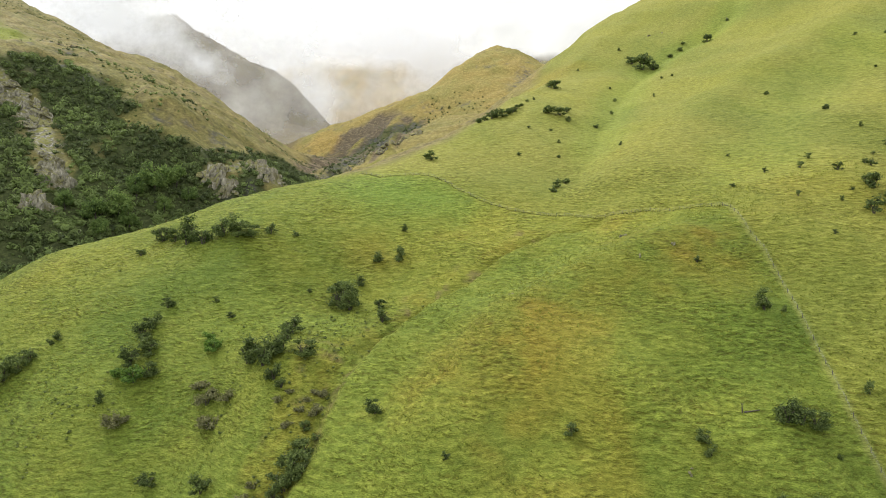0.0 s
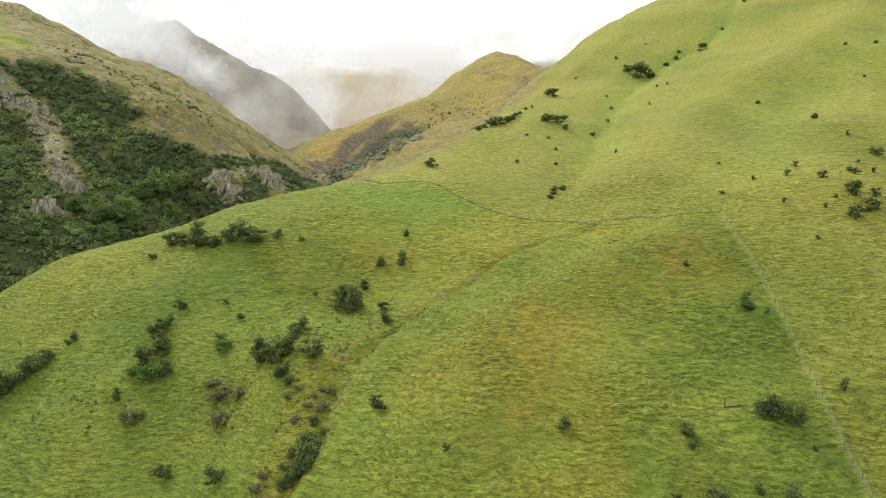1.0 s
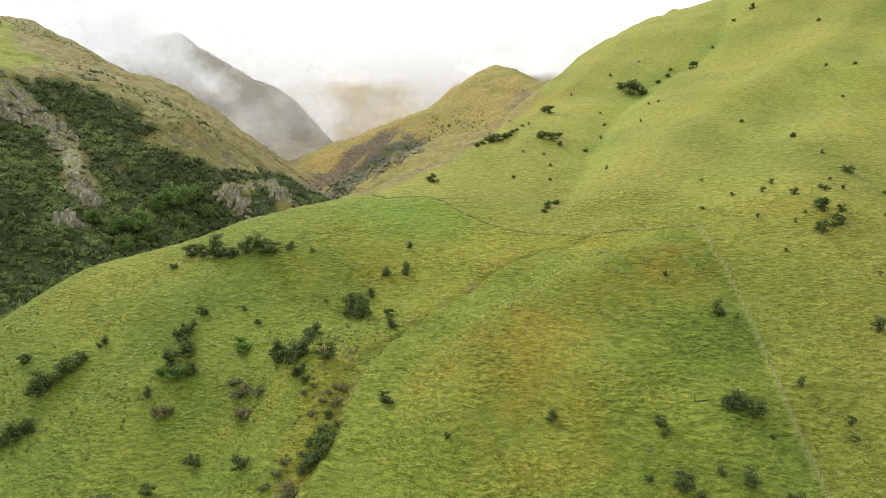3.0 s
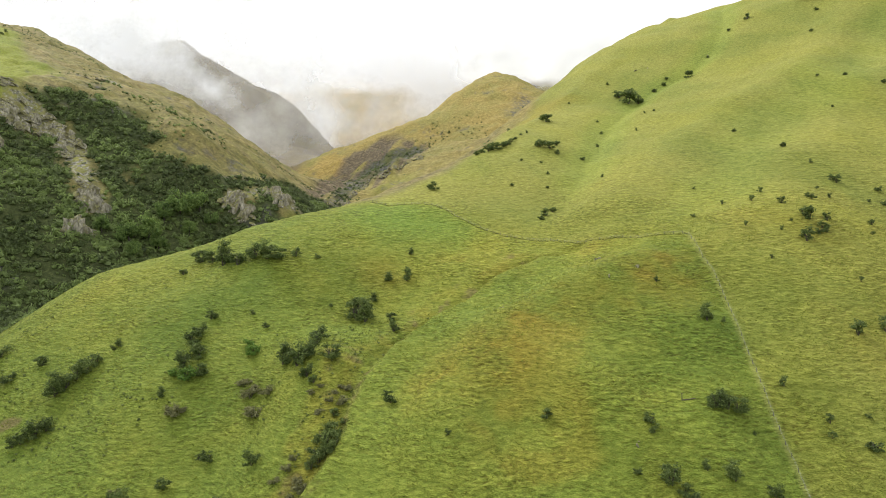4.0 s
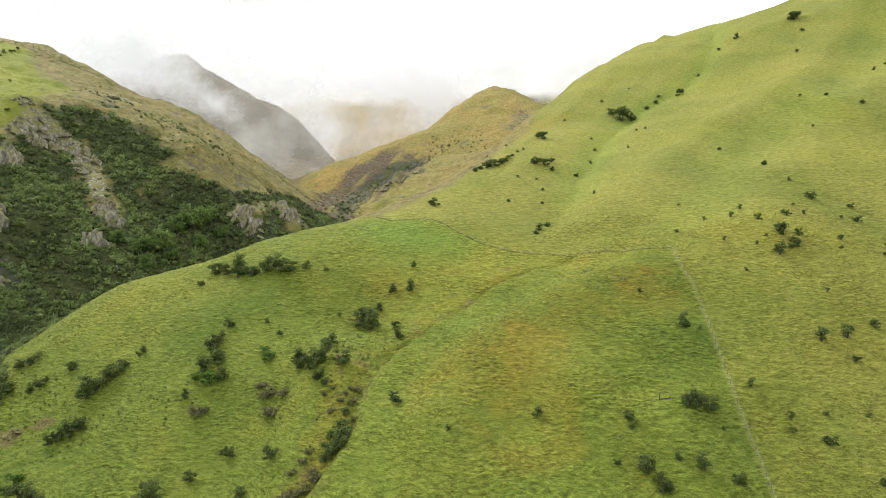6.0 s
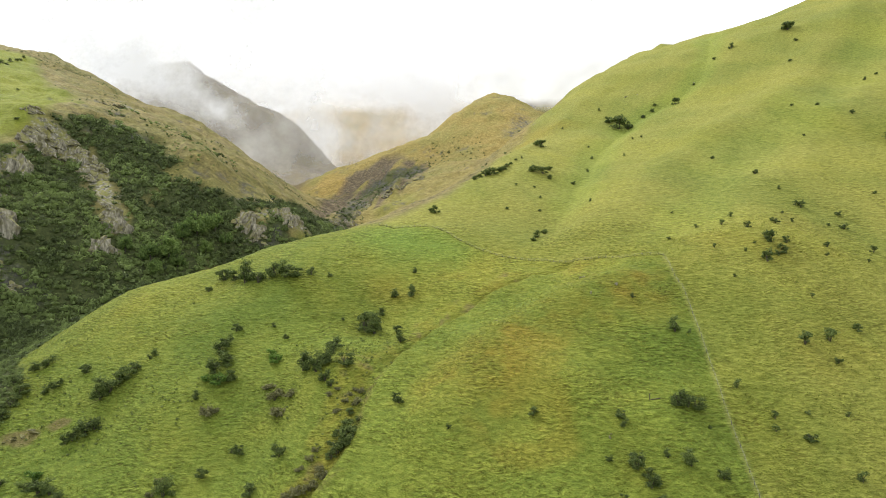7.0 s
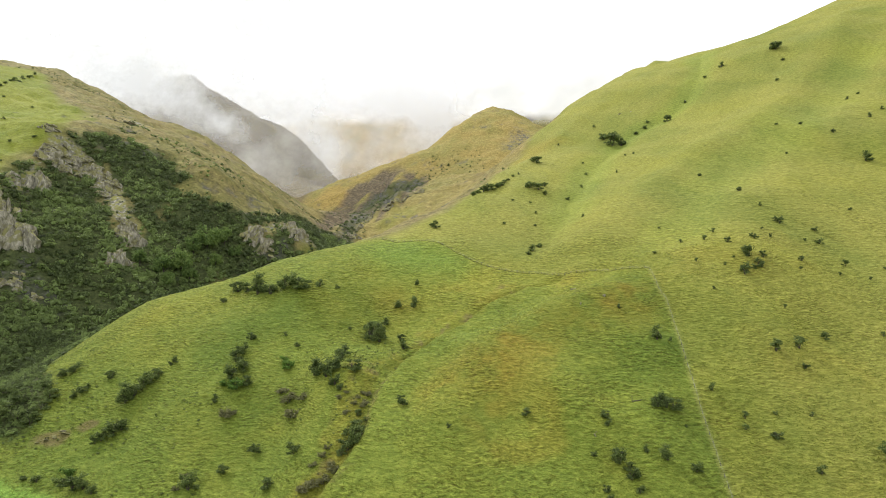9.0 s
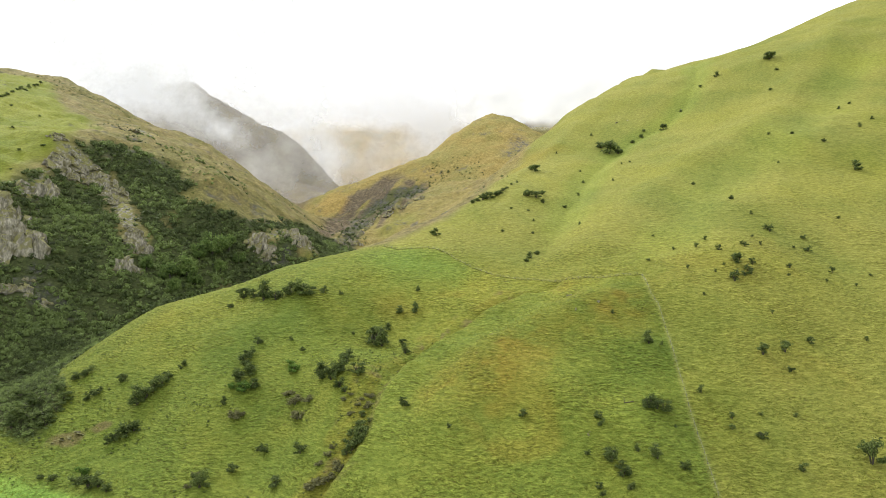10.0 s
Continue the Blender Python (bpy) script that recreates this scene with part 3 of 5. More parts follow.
def build_ground():
    us = graded([(-1000, 40), (-260, 8), (-192, 0.75), (-120, 0.66), (192, 0.66), (260, 8), (1000, 40)])
    ys = graded([(-800, 70), (60, 9), (140, 0.62), (300, 0.72), (380, 1.3), (480, 2.0), (700, 3.4), (1100, 6), (2400, 12), (3400, 20), (4400, 90)])
    gu, gy = np.meshgrid(us, ys)
    u, y = gu.ravel(), gy.ravel()
    widen = np.maximum(y + 60, 120) / 260
    rim = np.maximum(2600, 300 * widen)
    x = np.sign(u) * np.where(np.abs(u) <= 260, np.abs(u) * widen, 260 * widen + (rim - 260 * widen) * (np.abs(u) - 260) / 740)
    z = terraced(x, y, ground_height(x, y))
    xs = us
    nx, ny = len(xs), len(ys)
    idx = np.arange(nx * ny).reshape(ny, nx)
    quads = np.stack([idx[:-1, :-1], idx[:-1, 1:], idx[1:, 1:], idx[1:, :-1]], -1).reshape(-1, 4)
    me = bpy.data.meshes.new("ground")
    me.vertices.add(len(x))
    me.vertices.foreach_set("co", np.stack([x, y, z], -1).astype(np.float32).ravel())
    me.loops.add(quads.size)
    me.loops.foreach_set("vertex_index", quads.astype(np.int32).ravel())
    me.polygons.add(len(quads))
    me.polygons.foreach_set("loop_start", np.arange(0, quads.size, 4, dtype=np.int32))
    me.polygons.foreach_set("use_smooth", np.ones(len(quads), dtype=bool))
    me.update(calc_edges=True)
    for name, values in ground_masks(x, y, z).items():
        me.attributes.new(name, "FLOAT", "POINT").data.foreach_set("value", np.clip(values, 0, 1).astype(np.float32))
    me.materials.append(GROUND_MAT)
    return tagged(new("ground", me), "steep green hill pasture rising from a gorge to misty mountains", "hillside", kind="structure")


def scrub_cover(x, y):
    """How densely dark scrub covers the ground, 0 to 1."""
    n = fractal(x, y, 28, 4, 71)
    cover = within_area(x + 6 * n, y + 7 * fractal(x, y, 28, 4, 75), scrub_area, 5)
    band = within_area(x + 8 * n, y + 20 * n, dark_band_area, 8)
    cover = np.maximum(cover, 0.85 * band)
    clearing = np.maximum(0.5 * step01(0.28, 0.45, fractal(x, y, 40, 3, 79)) * step01(400, 460, y), step01(1.2, 0.7, np.hypot((x + 218) / 15, (y - 518) / 6) + 0.5 * n))
    rocky = np.minimum(off_line(x, y, crag_line), off_line(x, y, crag_line_low)) + 9 * fractal(x, y, 14, 3, 83)
    clearing = np.maximum(clearing, 0.85 * step01(12, 6, rocky))
    return np.clip(cover * (1 - clearing), 0, 1)


def tawny_cover(x, y):
    n = fractal(x, y, 45, 4, 51)
    west = within_area(x + 8 * n, y, gorge_west_area, 8)
    green = within_area(x + 14 * n, y + 14 * fractal(x, y, 30, 3, 57), green_top_area, 12)
    high = within_area(x + 10 * n, y, tawny_area, 9)
    olive = within_area(x + 12 * n, y, olive_area, 14)
    return np.clip(np.maximum(np.maximum(west, high), step01(1000, 1200, y)) * (1 - green) * (1 - 0.45 * olive), 0, 1)


def ground_masks(x, y, z):
    n1, n2 = fractal(x, y, 45, 4, 51), fractal(x, y, 9, 3, 55)
    knoll = within_area(x + 4 * n2, y + 5 * n1, bronze_crest, 18)
    fresh = np.maximum(within_area(x + 5 * n2, y + 5 * n1, spur_top_area, 14) * 0.35, within_area(x + 4 * n2, y + 3 * n1, paddock_area, 3))
    fresh = np.maximum(fresh, within_area(x + 14 * n1, y + 14 * n2, green_top_area, 12) * 0.12)
    fresh = np.maximum(fresh, 0.24 * step01(24, 4, off_line(x, y, hill_draw) + 10 * n1) * step01(340, 400, y) + 0.15 * step01(34, 8, off_line(x, y, hill_hollow) + 14 * n1))
    beyond = within_area(x, y, beyond_fence_area, 2.5)
    dry = 0.10 * knoll + (0.22 + 0.16 * step01(340, 260, y)) * beyond + 0.05 * step01(-10, 40, x) + (0.22 + 0.2 * step01(-30, 30, x)) * step01(235, 300, y) + 0.35 * within_area(x, y, green_top_area, 12) + 0.06 * beyond + 0.22 * n1 + 0.1 * n2 - 0.3 * fresh
    gully = step01(2.6, 0.3, off_line(x - 1.5, y, gully_bed) + 4.5 * np.abs(fractal(x, y, 8, 3, 61)) + 1.2 * n2)
    west_bank = step01(11, 3, off_line(x + 5, y, gully_bed) + 7 * fractal(x, y, 14, 3, 63)) * step01(60, 30, x)
    dry = dry + 0.15 * west_bank
    bronze = 0.76 * knoll * (0.8 + 0.6 * n2 + 0.3 * n1) + 0.5 * within_area(x + 16 * n1, y, [(84, 700), (118, 655), (125, 626), (97, 580), (72, 600)], 22) + 0.4 * within_area(x + 5 * n2, y + 4 * n1, [(-40, 291), (-24, 296), (-12, 284), (-22, 277), (-36, 282)], 6) + 0.36 * west_bank * step01(-0.35, 0.35, fractal(x, y, 11, 3, 68)) + 0.3 * step01(0.2, 0.6, fractal(x, y, 30, 4, 66) + 0.3 * n2) * step01(-40, 20, x) * step01(330, 290, y) * (1 - 0.5 * beyond)
    earth = np.maximum(gully * 0.6 * step01(60, 30, x) * step01(-0.5, 0.2, fractal(x, y, 7, 2, 62)), west_bank * step01(0.15, 0.5, fractal(x, y, 6, 3, 64)) * 0.6)
    for px, py, rx, ry in bare_patches:
        earth = np.maximum(earth, 0.7 * step01(1.1, 0.5, np.hypot((x - px) / rx, (y - py) / ry) + 0.9 * n2))
    stone = step01(0.42, 0.62, 0.7 * n1 + 0.8 * fractal(x, y, 16, 4, 58)) * rugged(x, y) * 0.75
    stone = np.maximum(stone, within_area(x + 5 * n2, y + 10 * n1, dark_band_area, 7) * step01(0.35, 0.05, fractal(x + 0.12 * y, 0.35 * y, 14, 4, 73)))
    crag = step01(9, 3, np.minimum(off_line(x, y, crag_line), off_line(x, y, crag_line_low)) + 6 * fractal(x, y, 9, 3, 59))
    for area in cliff_areas:
        crag = np.maximum(crag, within_area(x + 4 * n2, y + 4 * n1, area, 3) * step01(-0.45, 0.1, fractal(x, y, 11, 3, 60)))
    stone = np.maximum(stone, within_area(x + 20 * n1, y + 20 * n2, [(199, 1460), (150, 1410), (125, 1364), (163, 1360), (215, 1395)], 20) * 0.9)
    brown = within_area(x + 15 * n1, y + 30 * n1, brown_band_area, 14)
    strip = step01(1.4, 0.4, off_line(x, y, fence_line[11:])) * 0.42
    return {"scrub": scrub_cover(x, y), "tawny": tawny_cover(x, y), "dry": dry, "earth": earth, "stone": stone, "crag": crag * step01(820, 780, y), "strip": strip, "rough": (1.0 + 0.3 * step01(20, -40, x) - 0.2 * step01(95, 105, x)) * (1 - 0.62 * step01(300, 420, y)), "fresh": fresh,
            "pale": beyond * (0.2 + 0.12 * step01(285, 420, y + 0.3 * x)) * np.clip(1 + 0.8 * n1, 0, 1.3),
            "bronze": np.clip(bronze, 0, 0.8),
            "gold": 0.75 * within_area(x + 60 * n1, y, [(-340, 1150), (420, 1000), (600, 1700), (-330, 1700)], 90) + 0.7 * step01(2450, 2700, y) + 0.45 * within_area(x, y, tawny_area, 15) * step01(420, 560, y),
            "amber": 0.5 * within_area(x + 12 * n1, y + 20 * n2, amber_area, 14) + 0.7 * step01(2450, 2700, y) * step01(-0.6, 0.2, n1),
            "heath": 0.95 * step01(0.05, -0.2, ravine_ribs(x, y)) * step01(-0.9, -0.1, n1) * within_area(x, y, ravine_area, 12) - 0.6 * step01(0.1, 0.35, ravine_ribs(x, y)) + 0.3 * step01(16, 3, off_line(x + 5 * n1, y, draw_edge)) + 1.1 * brown * np.clip(0.85 + 1.0 * fractal(x, y, 35, 4, 69), 0.2, 1) + np.maximum(within_area(x, y, behind_mid_area, 25), step01(1750, 1900, y)) * (0.85 + 0.5 * n1) * (1 - 0.55 * step01(2450, 2700, y))}


build_ground()


# ---- shared building helpers ----
def mesh_of(name, verts, faces, mat, smooth=False, tone=None):
    me = bpy.data.meshes.new(name)
    verts, faces = np.asarray(verts, np.float32), np.asarray(faces, np.int32)
    k = faces.shape[1]
    me.vertices.add(len(verts))
    me.vertices.foreach_set("co", verts.ravel())
    me.loops.add(faces.size)
    me.loops.foreach_set("vertex_index", faces.ravel())
    me.polygons.add(len(faces))
    me.polygons.foreach_set("loop_start", np.arange(0, faces.size, k, dtype=np.int32))
    me.polygons.foreach_set("use_smooth", np.full(len(faces), smooth))
    me.update(calc_edges=True)
    if tone is not None:
        me.attributes.new("tone", "FLOAT", "POINT").data.foreach_set("value", np.asarray(tone, np.float32))
    me.materials.append(mat)
    return me


def part(name, me, parent, label=""):
    ob = new(name, me)
    ob.parent = parent
    return tagged(ob, label)


def on_ground(x, y):
    """The height of the finished ground."""
    xa, ya = np.atleast_1d(np.asarray(x, float)), np.atleast_1d(np.asarray(y, float))
    h = terraced(xa, ya, ground_height(xa, ya))
    return float(h[0]) if np.ndim(x) == 0 else h


def leaf_cards(rng, centres, normals, size):
    """Small bent leaves, two triangles each, at the centres."""
    n = len(centres)
    side = np.cross(normals, rng.normal(size=(n, 3)))
    side /= np.linalg.norm(side, axis=1, keepdims=True) + 1e-9
    along = np.cross(normals, side)
    s = (size * rng.uniform(0.6, 1.4, n))[:, None]
    a, c = centres - along * s, centres + along * s
    b, d = centres + side * s * 0.62 + normals * s * 0.25, centres - side * s * 0.62 + normals * s * 0.25
    verts = np.stack([a, b, c, d], 1).reshape(-1, 3)
    base = np.arange(n)[:, None] * 4
    faces = np.concatenate([base + [0, 1, 2], base + [0, 2, 3]], 1).reshape(-1, 3)
    return verts, faces


def ball(detail):
    bm = bmesh.new()
    bmesh.ops.create_icosphere(bm, subdivisions=detail, radius=1)
    v = np.array([q.co[:] for q in bm.verts])
    f = np.array([[q.index for q in p.verts] for p in bm.faces])
    bm.free()
    return v, f


BALL_1 = ball(1)


def joined(pieces):
    verts, faces, k = [], [], 0
    for v, f in pieces:
        verts.append(v)
        faces.append(f + k)
        k += len(v)
    return np.concatenate(verts), np.concatenate(faces)


def crown(seed, lobes, leaves, leaf, height, spread_out=0.33, flat=0.8, low=0.02, heart=0.5):
    """A crown one metre wide: uneven lobes of leaves round dark hearts, with gaps between them."""
    rng = np.random.default_rng(seed)
    pieces = []
    per_lobe = leaves // lobes
    for k in range(lobes):
        a, r = rng.uniform(0, 2 * np.pi), spread_out * np.sqrt(rng.uniform(0, 1))
        c = np.array([r * np.cos(a), r * np.sin(a), height * rng.uniform(low, 0.72) * (1.1 - r)])
        rad = rng.uniform(0.12, 0.24) * (1.15 - 0.5 * r / 0.33)
        v, f = BALL_1
        pieces.append((v * rad * heart * rng.uniform(0.6, 1.2, (len(v), 1)) * [1, 1, flat] + c, f))
        n = rng.normal(size=(per_lobe, 3))
        # the outer leaves sit on sprigs that stick out of the lobe
        sprig = rng.normal(size=(9, 3))
        sprig[:, 2] = np.abs(sprig[:, 2]) * 0.9 + 0.15
        out = per_lobe * 2 // 5
        n[:out] = sprig[rng.integers(0, 9, out)] + 0.16 * rng.normal(size=(out, 3))
        n /= np.linalg.norm(n, axis=1, keepdims=True)
        n[:, 2] = np.where(n[:, 2] < -0.5, -n[:, 2], n[:, 2])
        reach = rng.uniform(0.45, 1.12, (per_lobe, 1))
        reach[:out] = rng.uniform(0.8, 1.75, (out, 1))
        p = c + n * rad * reach * [1, 1, flat]
        pieces.append(leaf_cards(rng, p, n + rng.normal(size=n.shape) * 0.5, leaf))
    v, f = joined(pieces)
    v[:, 2] = np.maximum(v[:, 2], 0.01)
    return v, f


def limb(a, b, r0, r1, sides=5):
    a, b = np.array(a, float), np.array(b, float)
    d = (b - a) / np.linalg.norm(b - a)
    u = np.cross(d, [0.3, 0.9, 0.2])
    u /= np.linalg.norm(u)
    w = np.cross(d, u)
    ang = np.arange(sides) * 2 * np.pi / sides
    ring = np.cos(ang)[:, None] * u + np.sin(ang)[:, None] * w
    v = np.concatenate([a + ring * r0, b + ring * r1])
    f = []
    for k in range(sides):
        j = (k + 1) % sides
        f += [(k, j, sides + j), (k, sides + j, sides + k)]
    return v, np.array(f)


def stems(seed, height, reach, count, thick):
    rng = np.random.default_rng(seed)
    pieces = []
    for k in range(count):
        a = 2 * np.pi * (k + rng.uniform(-0.3, 0.3)) / count
        knee = np.array([0.35 * reach * np.cos(a), 0.35 * reach * np.sin(a), height * 0.38])
        tip = np.array([reach * np.cos(a), reach * np.sin(a), height * rng.uniform(0.6, 0.85)])
        pieces += [limb((0.02 * np.cos(a), 0.02 * np.sin(a), -0.12), knee, thick, thick * 0.7), limb(knee, tip, thick * 0.7, thick * 0.25)]
    return joined(pieces)


# ---- bushes on the pasture ----
spur_top_bushes = [(-111.3, 299.7, 7.8), (-104.6, 295.1, 6.8), (-97.0, 287.9, 8.5), (-89.3, 283.8, 7.5), (-82.1, 285.0, 6.6), (-76.3, 282.9, 9.6), (-71.1, 284.0, 6.6), (-64.5, 287.1, 4.2), (-115.1, 289.7, 3.7), (-55.6, 290.0, 2.4), (-23.1, 282.1, 4.2), (-15.7, 281.7, 4.8), (-15.3, 286.2, 3.0), (-14.2, 298.0, 3.1), (-45.7, 267.5, 1.7), (-74.2, 256.0, 2.2), (-67.2, 249.2, 2.2)]
west_slope_bushes = [(-90.6, 256.3, 4.4), (-92.2, 248.2, 5.4), (-93.2, 242.9, 6.3), (-88.4, 236.0, 6.7), (-92.3, 232.3, 6.6), (-84.9, 228.7, 5.0), (-94.7, 220.4, 2.9), (-123.0, 248.8, 3.2), (-124.3, 247.4, 2.4), (-151.3, 247.0, 4.8), (-128.0, 242.0, 4.7), (-129.4, 237.8, 6.2), (-132.0, 235.6, 7.2), (-134.0, 232.9, 7.1), (-136.9, 231.2, 6.6), (-131.4, 217.6, 4.8), (-134.7, 216.1, 6.2), (-138.3, 215.0, 5.2), (-140.4, 214.4, 3.3), (-70.4, 197.9, 4.0), (-73.8, 199.7, 2.2), (-54.8, 189.4, 4.3), (-80.7, 190.7, 3.5), (-61.6, 179.0, 5.4), (-90.6, 183.2, 6.3)]
gully_head_bushes = [(-53.9, 222.5, 5.9), (-48.0, 216.6, 8.2), (-43.7, 219.4, 7.3), (-43.9, 231.9, 6.1), (-37.4, 217.0, 6.2), (-43.5, 210.9, 4.2), (-40.7, 208.0, 3.2), (-53.3, 225.5, 5.0), (-35.1, 262.1, 9.5), (-30.7, 259.6, 8.3), (-34.3, 267.2, 6.8), (-29.1, 272.7, 3.5), (-18.2, 244.8, 5.3), (-20.4, 257.5, 3.9)]
gully_bushes = [(-31.5, 190.5, 6.1), (-33.1, 186.1, 6.4), (-34.3, 183.0, 6.3), (-30.7, 184.2, 4.6), (-36.3, 182.5, 3.8), (-28.7, 193.8, 2.2), (-32.4, 197.0, 3.1)]
spur_foot_bushes = [(-173.9, 256.6, 6.9), (-178.5, 255.2, 5.5), (-161.4, 241.6, 4.7), (-164.4, 240.0, 4.2), (-160.4, 244.4, 3.2), (-175.1, 240.5, 7.8), (-175.0, 234.3, 7.7), (-175.4, 227.0, 9.5), (-182.6, 228.5, 9.5), (-189.4, 231.3, 9.6), (-189.0, 225.2, 7.4), (-181.0, 246.0, 6.7), (-187.2, 239.3, 7.8), (-197.7, 243.5, 7.9), (-136.5, 191.2, 8.7), (-142.8, 194.7, 6.6), (-131.4, 189.7, 6.5), (-126.3, 186.2, 5.1), (-153.7, 198.2, 4.5), (-159.3, 200.1, 3.2)]
light_bushes = [(-87.7, 225.9, 6.4), (-67.6, 234.3, 5.6), (-70.8, 239.2, 3.6), (-143.3, 200.1, 5.0), (-93.7, 229.1, 3.5)]
grey_scrub = [(-87.9, 213.4, 5.7), (-85.3, 214.7, 3.8), (-60.3, 208.6, 6.1), (-63.4, 216.5, 6.2), (-67.1, 222.0, 4.9), (-57.0, 214.5, 4.3), (-37.7, 175.8, 5.3), (-41.3, 173.8, 5.2), (-45.0, 172.3, 5.2), (-47.7, 171.1, 4.0), (-30.6, 200.8, 4.1), (-93.6, 188.2, 3.9), (-95.0, 183.9, 2.9), (-30.2, 206.9, 3.7), (-40.6, 204.5, 3.0), (-38.2, 206.3, 2.6), (-34.5, 201.0, 2.8), (-36.9, 197.4, 3.2), (-33.2, 204.2, 2.4), (-43.2, 182.9, 3.4), (-39.2, 179.4, 3.0), (-45.9, 180.6, 3.1), (-41.8, 185.4, 2.7), (-31.9, 207.2, 2.2)]
knoll_bushes = [(-15.4, 196.6, 4.0), (1.5, 176.9, 1.8), (29.1, 184.9, 3.4), (55.9, 177.9, 3.3), (55.9, 175.5, 2.4), (75.0, 181.3, 4.6), (77.7, 180.2, 5.8), (80.2, 179.9, 4.6), (85.7, 213.3, 4.7), (91.2, 214.3, 1.9), (76.2, 234.8, 2.6), (56.4, 163.0, 5.4), (58.7, 160.8, 3.4), (58.7, 157.9, 4.1), (59.9, 153.8, 2.9), (71.4, 162.1, 4.6), (65.9, 165.8, 2.3), (79.7, 159.4, 3.4), (49.6, 154.8, 2.6), (48.7, 166.5, 2.0), (50.5, 152.4, 2.2), (82.4, 175.4, 1.2)]
east_slope_bushes = [(96.9, 188.3, 3.0), (104.0, 178.5, 2.1), (102.3, 174.5, 2.4), (111.0, 170.3, 3.6), (114.9, 179.3, 1.7), (126.9, 178.0, 1.8), (117.8, 157.6, 3.0), (142.3, 159.3, 6.8), (129.8, 206.1, 4.6), (140.1, 208.5, 4.2), (155.8, 217.1, 3.4), (137.3, 199.4, 2.7), (145.9, 229.7, 2.0), (119.7, 239.5, 1.6), (182.3, 221.8, 2.0)]
hill_cluster_bushes = [(139.7, 250.9, 6.5), (145.8, 254.0, 4.9), (149.7, 255.2, 4.4), (146.6, 261.5, 7.3), (148.7, 257.2, 3.9), (153.8, 262.3, 3.9), (145.5, 264.7, 4.0), (142.8, 276.0, 4.7), (145.6, 300.2, 3.1), (136.0, 288.1, 3.6), (126.5, 296.0, 2.7), (121.8, 263.8, 2.5), (133.2, 258.5, 2.2), (139.2, 262.4, 2.0), (108.7, 284.3, 3.0), (125.6, 326.6, 2.3), (161.2, 285.5, 4.8), (160.9, 289.4, 2.7), (189.5, 313.6, 5.9), (187.4, 315.8, 3.3), (173.0, 292.6, 2.8), (174.4, 304.9, 2.2), (200.0, 294.2, 5.6), (205.1, 307.3, 4.5), (193.0, 296.6, 2.5), (174.7, 266.7, 4.0), (169.6, 259.0, 2.2), (199.9, 272.9, 3.8), (190.0, 261.6, 2.2), (204.8, 262.1, 2.2), (219.0, 272.5, 2.3)]
high_bushes = [(238.1, 328.1, 2.7), (188.5, 334.4, 2.8), (188.9, 361.3, 4.7), (181.9, 405.8, 3.3), (294.6, 395.7, 9.6), (349.9, 459.1, 3.6), (332.7, 449.4, 4.5), (355.0, 509.8, 4.5), (366.4, 513.4, 3.5), (294.0, 432.2, 4.3), (281.6, 454.3, 4.0), (266.9, 462.6, 3.7), (249.4, 416.0, 2.5), (369.6, 652.5, 16.4), (362.9, 628.4, 4.9), (333.6, 585.5, 4.6), (317.7, 672.8, 9.1), (298.0, 672.6, 5.2), (171.2, 592.2, 20.7), (167.2, 610.5, 11.8), (180.7, 595.0, 11.5), (199.8, 609.6, 5.9), (211.5, 618.1, 6.0), (217.6, 627.7, 4.9), (234.5, 614.4, 10.6), (262.8, 640.9, 3.7), (170.2, 521.3, 2.6), (163.8, 526.0, 2.6), (143.9, 482.2, 2.9)]
far_slope_bushes = [(86.1, 535.2, 11.8), (83.1, 545.0, 6.7), (66.3, 440.8, 9.7), (72.7, 438.6, 10.5), (77.3, 434.2, 5.2), (79.2, 451.6, 6.3), (94.2, 436.3, 5.2), (111.1, 467.4, 3.7), (125.5, 510.5, 4.0), (128.4, 537.7, 3.2), (92.2, 375.2, 2.7), (60.9, 379.2, 3.1), (40.7, 380.9, 3.1), (50.7, 419.4, 2.9), (63.1, 416.9, 2.9), (64.3, 397.1, 2.8), (59.2, 350.1, 5.7), (53.9, 338.4, 7.0), (50.3, 332.9, 4.8), (-4.9, 373.6, 6.8), (-7.7, 378.5, 4.6), (31.3, 445.7, 8.5), (38.4, 449.8, 8.5), (45.9, 458.6, 6.5), (52.6, 470.3, 3.8), (22.5, 440.5, 6.0), (35.0, 447.5, 8.0), (42.3, 454.0, 7.5), (49.0, 464.5, 5.5), (57.5, 479.0, 3.4), (63.0, 488.0, 2.8), (26.8, 443.8, 5.5), (165.9, 649.4, 3.8), (120.6, 616.7, 3.6)]


hedge_bushes = [(-501, 658, 8), (-505, 670, 7), (-509, 681, 8), (-511, 692, 7), (-520, 712, 8), (-530, 733, 8), (-538, 749, 8), (-548, 770, 9), (-557, 791, 8), (-568, 812, 8), (-578, 835, 9), (-585, 852, 8), (-590, 866, 8), (-399, 529, 5), (-431, 618, 4), (-358, 478, 5), (-475, 639, 5), (-345, 490, 6)]


def bush_kinds(name, mat, seeds, lobes, leaves, leaf, height, low=0.02, heart=0.5):
    kinds = []
    for s in seeds:
        v, f = crown(s, lobes + s % 3, leaves, leaf, height * (0.9 + 0.1 * (s % 4)), low=low, heart=heart)
        st = stems(s + 50, height * 0.8, 0.24, 4, 0.022)
        kinds.append((mesh_of(name + "_foliage", v, f, mat), mesh_of(name + "_stem", *st, BARK_MAT)))
    return kinds


